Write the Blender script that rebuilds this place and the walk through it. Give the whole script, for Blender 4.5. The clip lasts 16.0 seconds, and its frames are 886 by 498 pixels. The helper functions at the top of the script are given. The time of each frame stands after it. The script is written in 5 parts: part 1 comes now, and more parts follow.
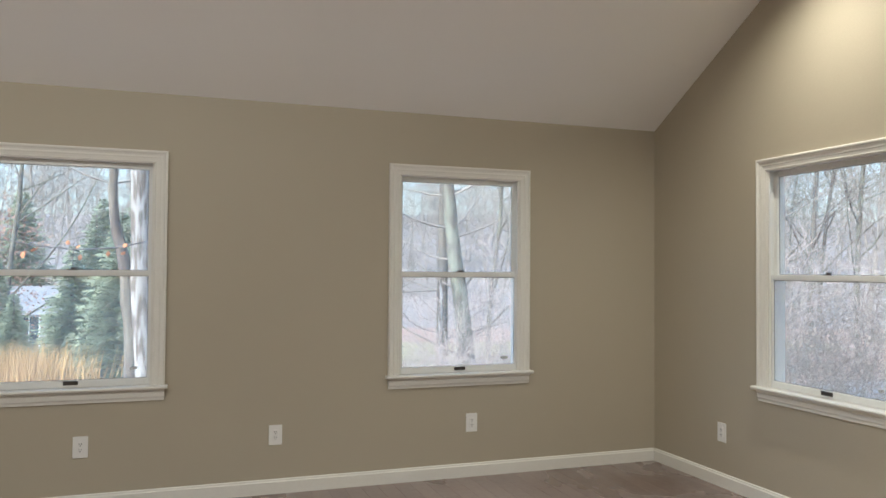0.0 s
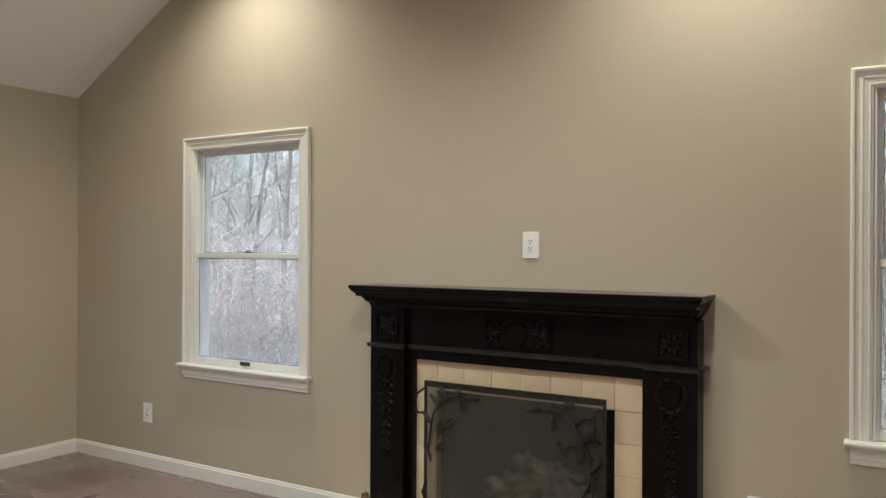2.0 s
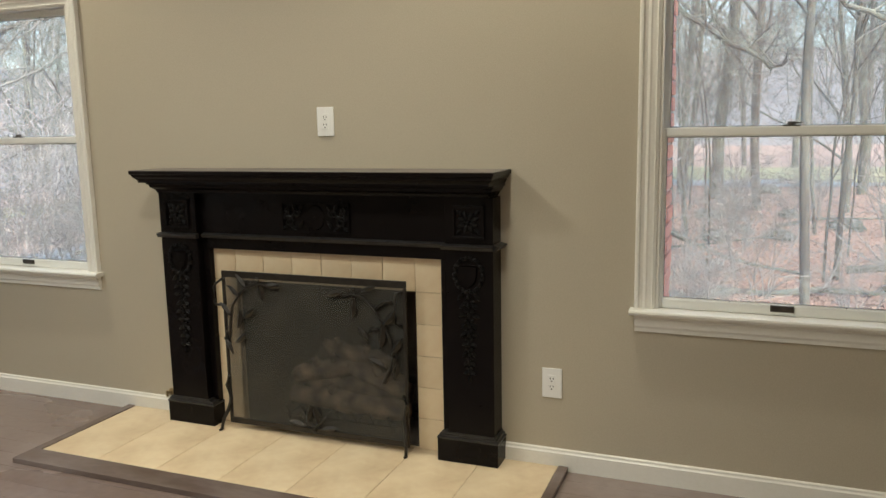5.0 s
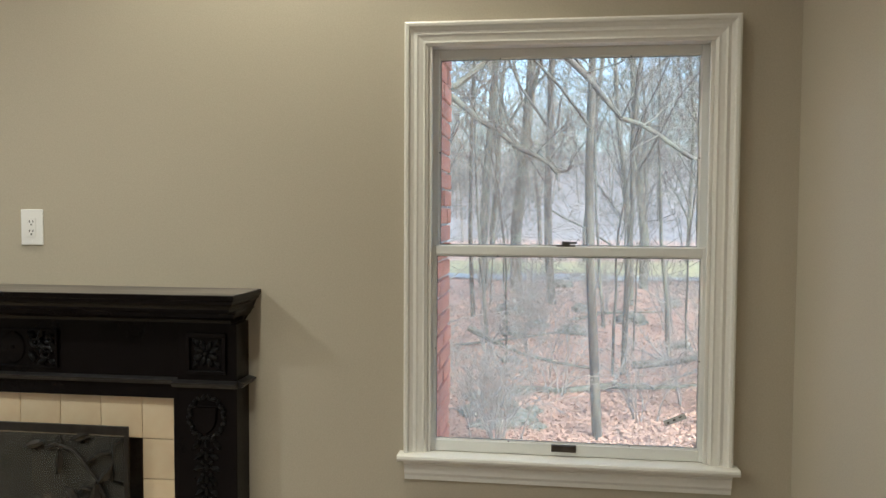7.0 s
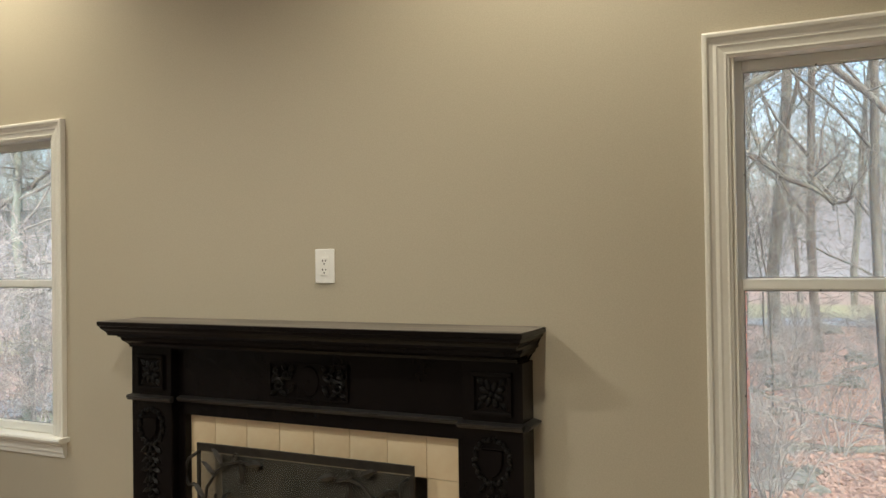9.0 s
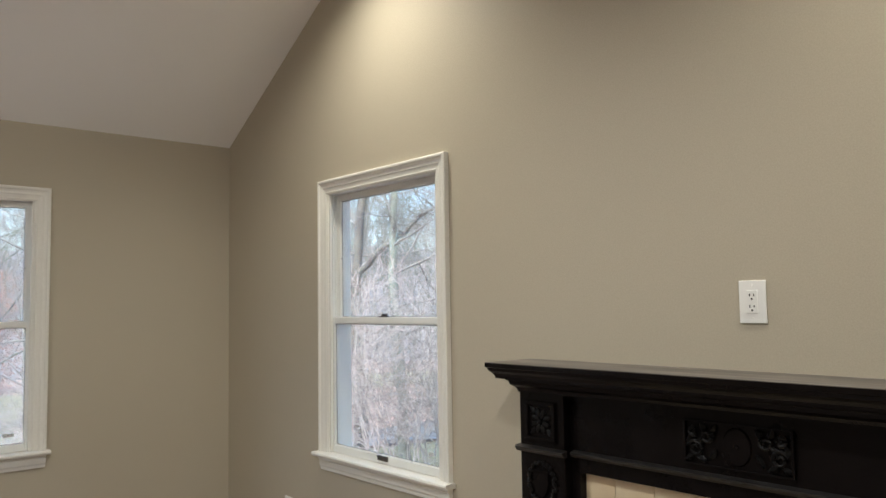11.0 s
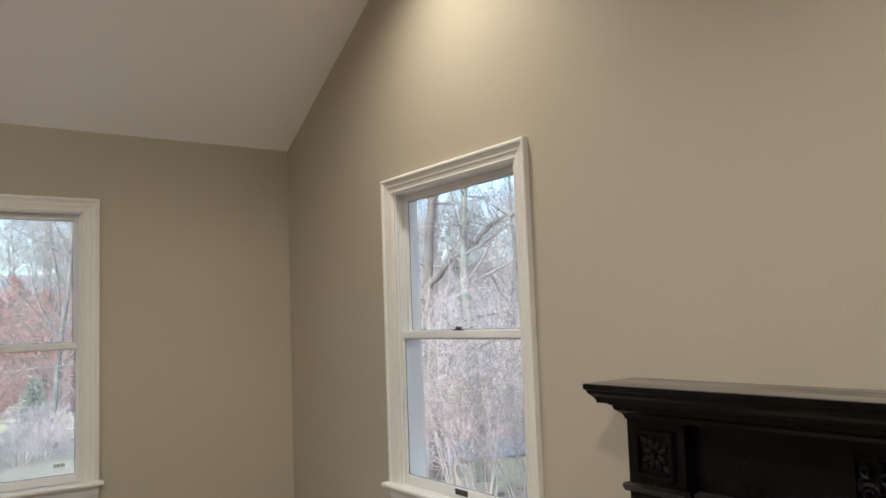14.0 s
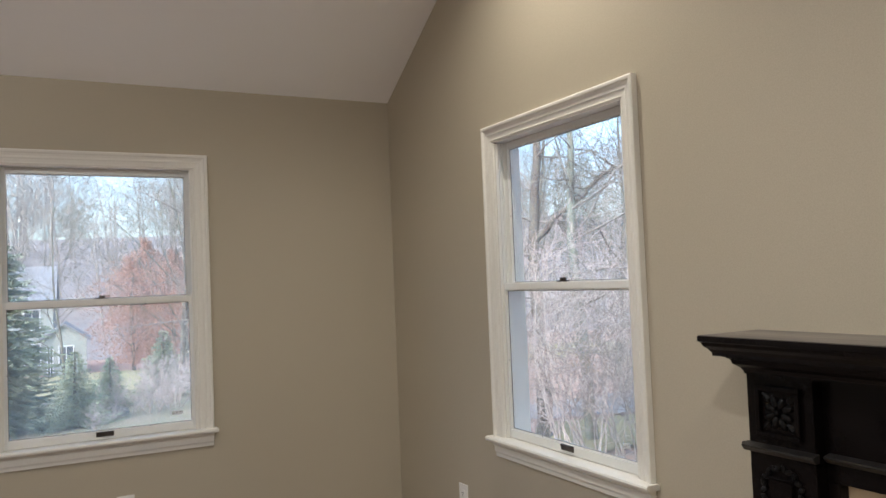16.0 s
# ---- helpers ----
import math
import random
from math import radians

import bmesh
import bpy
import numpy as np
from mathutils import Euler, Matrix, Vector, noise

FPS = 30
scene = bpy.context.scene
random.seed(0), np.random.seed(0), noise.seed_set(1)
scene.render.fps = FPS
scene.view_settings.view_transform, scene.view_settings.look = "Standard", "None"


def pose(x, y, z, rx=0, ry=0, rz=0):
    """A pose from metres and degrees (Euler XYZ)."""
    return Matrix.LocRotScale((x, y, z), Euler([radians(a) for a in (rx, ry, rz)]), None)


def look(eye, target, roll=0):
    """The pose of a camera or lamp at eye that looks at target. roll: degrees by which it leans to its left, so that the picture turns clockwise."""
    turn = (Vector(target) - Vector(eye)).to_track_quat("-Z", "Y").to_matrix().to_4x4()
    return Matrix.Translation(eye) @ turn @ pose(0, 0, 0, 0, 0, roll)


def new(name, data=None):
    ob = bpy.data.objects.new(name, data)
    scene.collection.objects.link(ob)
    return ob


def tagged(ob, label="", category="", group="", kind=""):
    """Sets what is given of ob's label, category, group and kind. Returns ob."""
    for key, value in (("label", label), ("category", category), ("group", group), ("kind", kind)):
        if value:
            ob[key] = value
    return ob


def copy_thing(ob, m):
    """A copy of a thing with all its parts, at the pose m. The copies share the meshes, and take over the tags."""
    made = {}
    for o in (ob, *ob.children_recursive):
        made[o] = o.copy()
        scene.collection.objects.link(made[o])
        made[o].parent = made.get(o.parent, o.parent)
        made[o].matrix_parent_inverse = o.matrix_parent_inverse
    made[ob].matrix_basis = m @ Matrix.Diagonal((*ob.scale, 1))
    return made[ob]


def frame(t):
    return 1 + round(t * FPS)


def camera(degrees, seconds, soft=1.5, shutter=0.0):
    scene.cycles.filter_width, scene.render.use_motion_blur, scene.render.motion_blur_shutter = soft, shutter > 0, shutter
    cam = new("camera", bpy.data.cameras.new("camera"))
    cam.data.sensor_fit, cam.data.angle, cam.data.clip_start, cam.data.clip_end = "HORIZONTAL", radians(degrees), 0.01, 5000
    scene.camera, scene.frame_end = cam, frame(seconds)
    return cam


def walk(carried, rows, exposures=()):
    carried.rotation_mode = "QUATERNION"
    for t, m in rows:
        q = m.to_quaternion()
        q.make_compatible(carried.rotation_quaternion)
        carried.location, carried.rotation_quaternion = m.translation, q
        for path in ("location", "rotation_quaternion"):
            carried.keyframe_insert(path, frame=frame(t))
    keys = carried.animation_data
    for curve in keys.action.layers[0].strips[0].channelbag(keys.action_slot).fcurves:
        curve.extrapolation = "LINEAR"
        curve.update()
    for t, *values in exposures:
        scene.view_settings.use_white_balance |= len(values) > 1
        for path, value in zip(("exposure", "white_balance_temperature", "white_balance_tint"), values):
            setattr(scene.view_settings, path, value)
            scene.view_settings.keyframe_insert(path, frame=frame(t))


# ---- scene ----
cam = camera(59.3, 16.0)
PATH = [
    (0, (0.565, 0.61, 1.414), (1.232, 2.494, 1.466), 0.4),
    (0.5, (0.522, 0.634, 1.431), (1.423, 2.418, 1.478), 0.5),
    (1, (0.562, 0.629, 1.443), (1.751, 2.237, 1.48), 0.5),
    (1.5, (0.635, 0.604, 1.422), (2.113, 1.951, 1.455), 0.6),
    (2, (0.687, 0.602, 1.42), (2.399, 1.637, 1.422), 0.3),
    (2.5, (0.753, 0.575, 1.426), (2.584, 1.377, 1.363), 0.1),
    (3, (0.816, 0.576, 1.408), (2.688, 1.259, 1.24), 0.0),
    (3.2, (0.854, 0.569, 1.414), (2.724, 1.237, 1.177), -0.0),
    (5.3, (1.066, 0.412, 1.43), (2.905, 1.129, 1.106), -1.1),
    (5.5, (1.11, 0.447, 1.439), (2.966, 1.127, 1.129), -0.9),
    (6, (1.214, 0.526, 1.468), (3.128, 1.061, 1.243), -0.3),
    (6.5, (1.341, 0.487, 1.476), (3.302, 0.855, 1.336), 0.2),
    (7, (1.5, 0.347, 1.499), (3.48, 0.61, 1.408), 0.3),
    (7.5, (1.589, 0.243, 1.459), (3.572, 0.505, 1.435), 0.3),
    (8, (1.613, 0.274, 1.447), (3.58, 0.636, 1.442), 0.1),
    (8.5, (1.61, 0.401, 1.46), (3.523, 0.985, 1.463), -0.3),
    (9, (1.61, 0.553, 1.465), (3.427, 1.388, 1.49), -0.8),
    (9.5, (1.608, 0.678, 1.461), (3.289, 1.761, 1.511), -1.0),
    (10, (1.694, 0.761, 1.45), (3.212, 2.061, 1.534), -1.1),
    (10.2, (1.74, 0.803, 1.451), (3.204, 2.163, 1.552), -1.0),
    (12.3, (1.913, 1.205, 1.452), (3.115, 2.796, 1.602), -1.3),
    (12.5, (1.923, 1.212, 1.448), (3.129, 2.8, 1.597), -1.4),
    (13, (1.961, 1.257, 1.44), (3.18, 2.835, 1.589), -1.6),
    (13.5, (2.034, 1.319, 1.448), (3.233, 2.912, 1.61), -1.8),
    (14, (2.117, 1.369, 1.449), (3.272, 2.992, 1.625), -2.1),
    (14.5, (2.196, 1.394, 1.455), (3.299, 3.054, 1.624), -2.3),
    (15, (2.22, 1.399, 1.44), (3.257, 3.103, 1.575), -2.5),
    (15.5, (2.207, 1.423, 1.425), (3.184, 3.165, 1.529), -2.4),
    (16, (2.192, 1.449, 1.422), (3.114, 3.223, 1.5), -2.3),
]
walk(cam, [(t, look(eye, target, roll)) for t, eye, target, roll in PATH],
     [(0.0, 2.04, 5650.0, 9.0), (0.5, 1.97, 5700.0, 10.0), (2.0, 2.06, 5700.0, 9.0), (3.0, 2.03, 5800.0, 7.0), (5.5, 2.08, 5980.0, 6.0), (7.0, 2.08, 5720.0, 5.0), (8.5, 2.06, 5780.0, 6.0), (9.0, 1.97, 6200.0, 7.0), (9.5, 2.02, 5780.0, 10.0), (10.0, 2.06, 5550.0, 9.0), (12.5, 2.0, 5800.0, 11.0), (16.0, 1.94, 5700.0, 13.0)])

# light levels, and how much painted haze the panes carry
SKY_STRENGTH, SUN_ENERGY, CAN_NEAR, CAN_POWER, HAZE_SHARE = 0.15, 1.2, 31.0, 24.0, 0.085
LAMP_COLOUR, NEAR_COLOUR = (1.0, 0.935, 0.80), (1.0, 0.88, 0.66)

# world: bright overcast winter sky
SUN_ELEV, SUN_AZ = 40.0, 238.0
world = bpy.data.worlds.new("overcast_sky")
scene.world = world
world.use_nodes = True
wn = world.node_tree.nodes
sky = wn.new("ShaderNodeTexSky")
sky.sky_type, sky.sun_disc = "NISHITA", False
sky.sun_elevation, sky.sun_rotation = radians(SUN_ELEV), radians(SUN_AZ)
sky.air_density, sky.dust_density, sky.ozone_density = 1.0, 3.0, 0.6
wn["Background"].inputs["Strength"].default_value = SKY_STRENGTH
pale = wn.new("ShaderNodeHueSaturation")     # cloud cover takes most of the blue
pale.inputs["Saturation"].default_value, pale.inputs["Value"].default_value = 1.0, 0.95
world.node_tree.links.new(sky.outputs["Color"], pale.inputs["Color"])
world.node_tree.links.new(pale.outputs["Color"], wn["Background"].inputs["Color"])

sun_data = bpy.data.lights.new("sun", "SUN")
sun_data.energy, sun_data.angle, sun_data.color = SUN_ENERGY, radians(70), (1.0, 0.97, 0.93)
sun = new("sun", sun_data)
sun.matrix_world = look((0, 0, 60), (-math.sin(radians(SUN_AZ)) * 60, -math.cos(radians(SUN_AZ)) * 60, 60 - 60 * math.tan(radians(SUN_ELEV))))

# room measures
X_E, Y_N, Y_S, X_W = 4.02, 5.60, -0.42, -3.20   # inner faces of the walls
EAVE, SLOPE, RIDGE_Y = 2.465, 0.566, 2.59
RIDGE = EAVE + SLOPE * (Y_N - RIDGE_Y)


def ceiling_z(y):
    return RIDGE - SLOPE * abs(y - RIDGE_Y)


# recessed lamps in the two slopes
# Wall scallops place the 3.52 pair; unseen lamps further west are added fill.
CANS = [(x, y) for y in (3.85, 1.24) for x in (3.52, 1.50, -0.50, -2.50)]
for lx, ly in CANS:
    lamp = bpy.data.lights.new("recessed_lamp", "SPOT")
    near = lx > 3
    lamp.energy, lamp.spot_size, lamp.spot_blend = (CAN_NEAR, radians(122), 1.0) if near else (CAN_POWER, radians(132), 0.5)
    lamp.color, lamp.shadow_soft_size = (NEAR_COLOUR if near else LAMP_COLOUR), 0.05
    ob = new("recessed_lamp", lamp)
    lean = 0.0 if near else (-SLOPE if ly > RIDGE_Y else SLOPE)
    ob.matrix_world = look((lx, ly, ceiling_z(ly) - 0.045), (lx, ly + lean * 2, ceiling_z(ly) - 2.045))


# ---- materials ----
def material(name, base, rough=0.6, metal=0.0, second=None, scale=6.0, fine=60.0, bump=0.05, amount=0.5, spec=0.5, stretch=(1, 1, 1),
             per_piece=0.0, third=None, island=False, sharp=0.2, world_space=False, swirl=0.0, rough_to=None):
    """Noise at two scales between two colours, with fine relief; per_piece varies the tone from piece to piece."""
    m = bpy.data.materials.new(name)
    m.use_nodes = True
    n, l = m.node_tree.nodes, m.node_tree.links
    b = n["Principled BSDF"]
    b.inputs["Roughness"].default_value, b.inputs["Metallic"].default_value = rough, metal
    b.inputs["Specular IOR Level"].default_value = spec
    co = n.new("ShaderNodeTexCoord")
    mp = n.new("ShaderNodeMapping")
    mp.inputs["Scale"].default_value = stretch
    if world_space:
        l.new(n.new("ShaderNodeNewGeometry").outputs["Position"], mp.inputs["Vector"])
    else:
        l.new(co.outputs["Object"], mp.inputs["Vector"])
    big, small = n.new("ShaderNodeTexNoise"), n.new("ShaderNodeTexNoise")
    big.inputs["Scale"].default_value, big.inputs["Detail"].default_value = scale, 5
    small.inputs["Scale"].default_value, small.inputs["Detail"].default_value = fine, 3
    for t in (big, small):
        l.new(mp.outputs["Vector"], t.inputs["Vector"])
    big.inputs["Distortion"].default_value = swirl
    second = second or tuple(c * 0.82 for c in base)
    ramp = n.new("ShaderNodeMapRange")
    ramp.inputs["From Min"].default_value, ramp.inputs["From Max"].default_value = 0.5 - sharp, 0.5 + sharp
    ramp.inputs["To Max"].default_value = amount * 2
    l.new(big.outputs["Fac"], ramp.inputs["Value"])
    if rough_to is not None:
        rr = n.new("ShaderNodeMapRange")
        rr.inputs["To Min"].default_value, rr.inputs["To Max"].default_value = rough, rough_to
        l.new(ramp.outputs["Result"], rr.inputs["Value"])
        l.new(rr.outputs["Result"], b.inputs["Roughness"])
    mix = n.new("ShaderNodeMix")
    mix.data_type = "RGBA"
    mix.inputs["A"].default_value, mix.inputs["B"].default_value = (*base, 1), (*second, 1)
    l.new(ramp.outputs["Result"], mix.inputs["Factor"])
    out = mix.outputs["Result"]
    grain = n.new("ShaderNodeMix")
    grain.data_type, grain.blend_type = "RGBA", "OVERLAY"
    grain.inputs["Factor"].default_value = 0.35 * amount
    l.new(out, grain.inputs["A"])
    l.new(small.outputs["Fac"], grain.inputs["B"])
    out = grain.outputs["Result"]
    if per_piece:
        if island:
            src = n.new("ShaderNodeNewGeometry").outputs["Random Per Island"]
        else:
            src = n.new("ShaderNodeObjectInfo").outputs["Random"]
        mr = n.new("ShaderNodeMapRange")
        mr.inputs["To Min"].default_value, mr.inputs["To Max"].default_value = 1 - per_piece, 1 + per_piece
        l.new(src, mr.inputs["Value"])
        hsv = n.new("ShaderNodeHueSaturation")
        l.new(mr.outputs["Result"], hsv.inputs["Value"])
        l.new(out, hsv.inputs["Color"])
        out = hsv.outputs["Color"]
        if third:
            pick = n.new("ShaderNodeMix")
            pick.data_type = "RGBA"
            pick.inputs["B"].default_value = (*third, 1)
            l.new(src, pick.inputs["Factor"])
            l.new(out, pick.inputs["A"])
            out = pick.outputs["Result"]
    l.new(out, b.inputs["Base Color"])
    if bump:
        bp = n.new("ShaderNodeBump")
        bp.inputs["Strength"].default_value, bp.inputs["Distance"].default_value = bump, 0.02
        l.new(small.outputs["Fac"], bp.inputs["Height"])
        l.new(bp.outputs["Normal"], b.inputs["Normal"])
    return m


M_WALL = material("greige_wall_paint", (0.458, 0.409, 0.314), 0.62, second=(0.444, 0.395, 0.301), scale=1.2, fine=240, bump=0.05, amount=0.35)
M_CEIL = material("flat_white_ceiling_paint", (0.92, 0.905, 0.89), 0.85, second=(0.90, 0.885, 0.87), scale=0.9, fine=180, bump=0.05, amount=0.3)
M_TRIM = material("semi_gloss_white_trim_paint", (0.79, 0.77, 0.71), 0.34, second=(0.75, 0.73, 0.67), scale=3, fine=90, bump=0.03, amount=0.4)
M_VINYL = material("white_window_vinyl", (0.80, 0.80, 0.77), 0.36, second=(0.76, 0.76, 0.73), scale=4, fine=90, bump=0.015, amount=0.3)
M_BRONZE = material("dark_bronze_hardware", (0.10, 0.085, 0.07), 0.42, 0.7, second=(0.06, 0.05, 0.045), scale=30, fine=200, bump=0.03)
M_PLATE = material("white_plastic_plate", (0.84, 0.83, 0.80), 0.32, second=(0.81, 0.80, 0.77), scale=20, fine=200, bump=0.005, amount=0.3)
M_BRASS = material("worn_brass", (0.30, 0.235, 0.13), 0.4, 0.8, second=(0.20, 0.155, 0.09), scale=40, fine=200, bump=0.03)
M_SLOT = material("dark_outlet_slot", (0.02, 0.018, 0.016), 0.6, bump=0)
M_BLACK = material("black_painted_wood", (0.0042, 0.003, 0.003), 0.24, second=(0.007, 0.0052, 0.005), scale=7, fine=120, bump=0.05, amount=0.5, spec=0.13)
# Mantel black made a shade paler: the carving's highlights put into the colour.
M_CARVE = material("lifted_black_carving", (0.005, 0.0045, 0.0044), 0.32, second=(0.011, 0.010, 0.0095), scale=60, fine=160, bump=0.05, amount=0.5, spec=0.14)
# Greyer copy of the mantel black: edge highlights put into the colour.
M_BLACK_LIFTED = material("black_moulding_painted_highlight", (0.014, 0.0125, 0.0115), 0.36, second=(0.032, 0.029, 0.027), scale=18, fine=120, bump=0.05, amount=0.6, spec=0.4)
# Long streaks are dust; the raised grey also paints the shelf's sheen.
M_SHEEN = material("dusty_black_shelf_top_painted_sheen", (0.045, 0.039, 0.035), 0.34, second=(0.19, 0.165, 0.145), scale=11, fine=90, bump=0.02, amount=0.5, spec=0.5, stretch=(3, 0.16, 1), sharp=0.12)
M_IRON = material("wrought_iron", (0.024, 0.021, 0.018), 0.36, 0.5, second=(0.042, 0.036, 0.029), scale=25, fine=160, bump=0.15)
M_TILE = material("cream_marble_tile", (0.78, 0.645, 0.44), 0.30, second=(0.69, 0.54, 0.34), scale=4.5, fine=26, bump=0.02, amount=0.45, per_piece=0.05)
M_HEARTH = material("honed_cream_stone", (0.78, 0.645, 0.44), 0.30, second=(0.62, 0.475, 0.30), scale=4.5, fine=24, bump=0.02, amount=0.45, sharp=0.16, per_piece=0.04)
M_GROUT = material("tan_grout", (0.56, 0.44, 0.30), 0.9, scale=20, fine=200, bump=0.1)
M_FLOOR = material("dark_stained_dusty_floorboard", (0.135, 0.085, 0.066), 0.19, second=(0.34, 0.288, 0.268), scale=1.3, fine=34, bump=0.04, amount=0.45, stretch=(1.0, 0.7, 1), per_piece=0.09, world_space=True, swirl=0.4, sharp=0.27, rough_to=0.40)
M_BORDER = material("dark_stained_hearth_border", (0.10, 0.068, 0.055), 0.27, second=(0.20, 0.16, 0.145), scale=5, fine=50, bump=0.06, stretch=(1, 0.4, 1))
M_SOOT = material("sooty_firebrick", (0.15, 0.12, 0.09), 0.9, second=(0.045, 0.038, 0.03), scale=5, fine=60, bump=0.4)
M_LOG = material("ceramic_gas_log", (0.50, 0.36, 0.25), 0.85, second=(0.07, 0.05, 0.04), scale=14, fine=50, bump=0.5)
M_BRICK = material("red_chimney_brick", (0.60, 0.235, 0.145), 0.85, second=(0.50, 0.18, 0.115), scale=14, fine=120, bump=0.3, per_piece=0.16)
M_MORTAR = material("grey_mortar", (0.50, 0.47, 0.44), 0.95, scale=20, fine=150, bump=0.3)
M_SIDING = material("white_exterior_trim", (0.78, 0.79, 0.78), 0.55, second=(0.72, 0.73, 0.72), scale=6, fine=60, bump=0.05)
M_BARK = material("grey_brown_bark", (0.105, 0.09, 0.076), 0.95, second=(0.17, 0.165, 0.13), scale=5, fine=30, bump=0.9, stretch=(1, 1, 0.3), amount=0.6, sharp=0.1)
M_BARK_DARK = material("dark_wet_bark", (0.10, 0.08, 0.067), 0.9, second=(0.155, 0.14, 0.115), scale=5, fine=30, bump=0.9, stretch=(1, 1, 0.3), amount=0.6, sharp=0.1)
M_BARK_NEAR = material("damp_brown_bark", (0.065, 0.053, 0.043), 0.95, second=(0.125, 0.115, 0.092), scale=6, fine=34, bump=0.9, stretch=(1, 1, 0.3), amount=0.6, sharp=0.1)
M_LICHEN = material("lichen_patched_bark", (0.12, 0.108, 0.09), 0.95, second=(0.215, 0.23, 0.185), scale=5, fine=34, bump=0.9, stretch=(1.3, 1.3, 0.45), amount=0.5, sharp=0.09)
M_BIRCH = material("peeling_pale_bark", (0.34, 0.335, 0.325), 0.85, second=(0.13, 0.11, 0.095), scale=7.5, fine=30, bump=0.9, stretch=(2.4, 2.4, 0.5), amount=0.5, sharp=0.07)
M_TWIG = material("bare_twig_bark", (0.20, 0.175, 0.155), 0.9, second=(0.29, 0.265, 0.235), scale=2, fine=40, bump=0)
M_SHRUB = material("pinkish_bare_shrub_stem", (0.42, 0.34, 0.31), 0.9, second=(0.50, 0.45, 0.42), scale=2, fine=40, bump=0)
M_SAPLING = material("bare_sapling_bark", (0.27, 0.23, 0.21), 0.9, second=(0.36, 0.325, 0.30), scale=0.4, fine=20, bump=0, per_piece=0.35, island=True)
M_NEEDLE = material("blue_green_needles", (0.235, 0.28, 0.185), 0.8, second=(0.29, 0.33, 0.22), scale=2.5, fine=30, bump=0, per_piece=0.25, island=True)
M_RUST = material("rusty_clinging_leaves", (0.40, 0.225, 0.165), 0.85, second=(0.33, 0.19, 0.145), scale=1.5, fine=30, bump=0, per_piece=0.25, island=True)
M_ORANGE = material("orange_oak_leaf", (0.62, 0.27, 0.10), 0.7, second=(0.52, 0.20, 0.08), scale=20, fine=90, bump=0)
M_GRASSGOLD = material("golden_dry_grass", (0.52, 0.36, 0.16), 0.85, second=(0.42, 0.27, 0.12), scale=4, fine=40, bump=0, per_piece=0.2, island=True)
M_LEAF = material("fallen_oak_leaf", (0.48, 0.28, 0.20), 0.8, second=(0.40, 0.23, 0.165), scale=8, fine=80, bump=0, per_piece=0.18, third=(0.40, 0.27, 0.205), island=True)
M_ROCK = material("lichen_grey_rock", (0.26, 0.24, 0.21), 0.92, second=(0.13, 0.125, 0.10), scale=9, fine=45, bump=0.8, amount=0.7, sharp=0.12)
M_LITTER = material("leaf_litter_ground", (0.42, 0.265, 0.205), 0.95, second=(0.31, 0.215, 0.17), scale=0.9, fine=14, bump=0.5, amount=0.6)
M_HILL = material("far_bare_woods", (0.20, 0.175, 0.165), 1.0, second=(0.27, 0.245, 0.235), scale=0.05, fine=0.9, bump=0.6, amount=0.6, stretch=(1, 1, 0.3))
M_LAWN = material("winter_lawn", (0.27, 0.255, 0.13), 0.95, second=(0.32, 0.28, 0.16), scale=0.35, fine=9, bump=0.4)
M_DRYGRASS = material("tan_dry_grass", (0.26, 0.215, 0.145), 0.95, second=(0.18, 0.165, 0.10), scale=0.9, fine=12, bump=0.6, amount=0.6)
M_ROAD = material("wet_grey_asphalt", (0.15, 0.16, 0.18), 0.45, second=(0.19, 0.20, 0.215), scale=0.6, fine=30, bump=0.15)
M_ROOF = material("grey_shingle_roof", (0.25, 0.255, 0.27), 0.85, second=(0.20, 0.205, 0.22), scale=1.5, fine=14, bump=0.3)
M_CLAP = material("white_clapboard", (0.43, 0.455, 0.415), 0.6, second=(0.39, 0.415, 0.38), scale=1, fine=12, bump=0.05)
M_DARKGLASS = material("dark_house_window", (0.10, 0.12, 0.14), 0.12, bump=0, amount=0.2)
M_GASKET = material("grey_rubber_gasket", (0.10, 0.10, 0.10), 0.6, bump=0)
M_STICKER = material("pale_glazing_sticker", (0.74, 0.76, 0.77), 0.5, bump=0, amount=0.2)


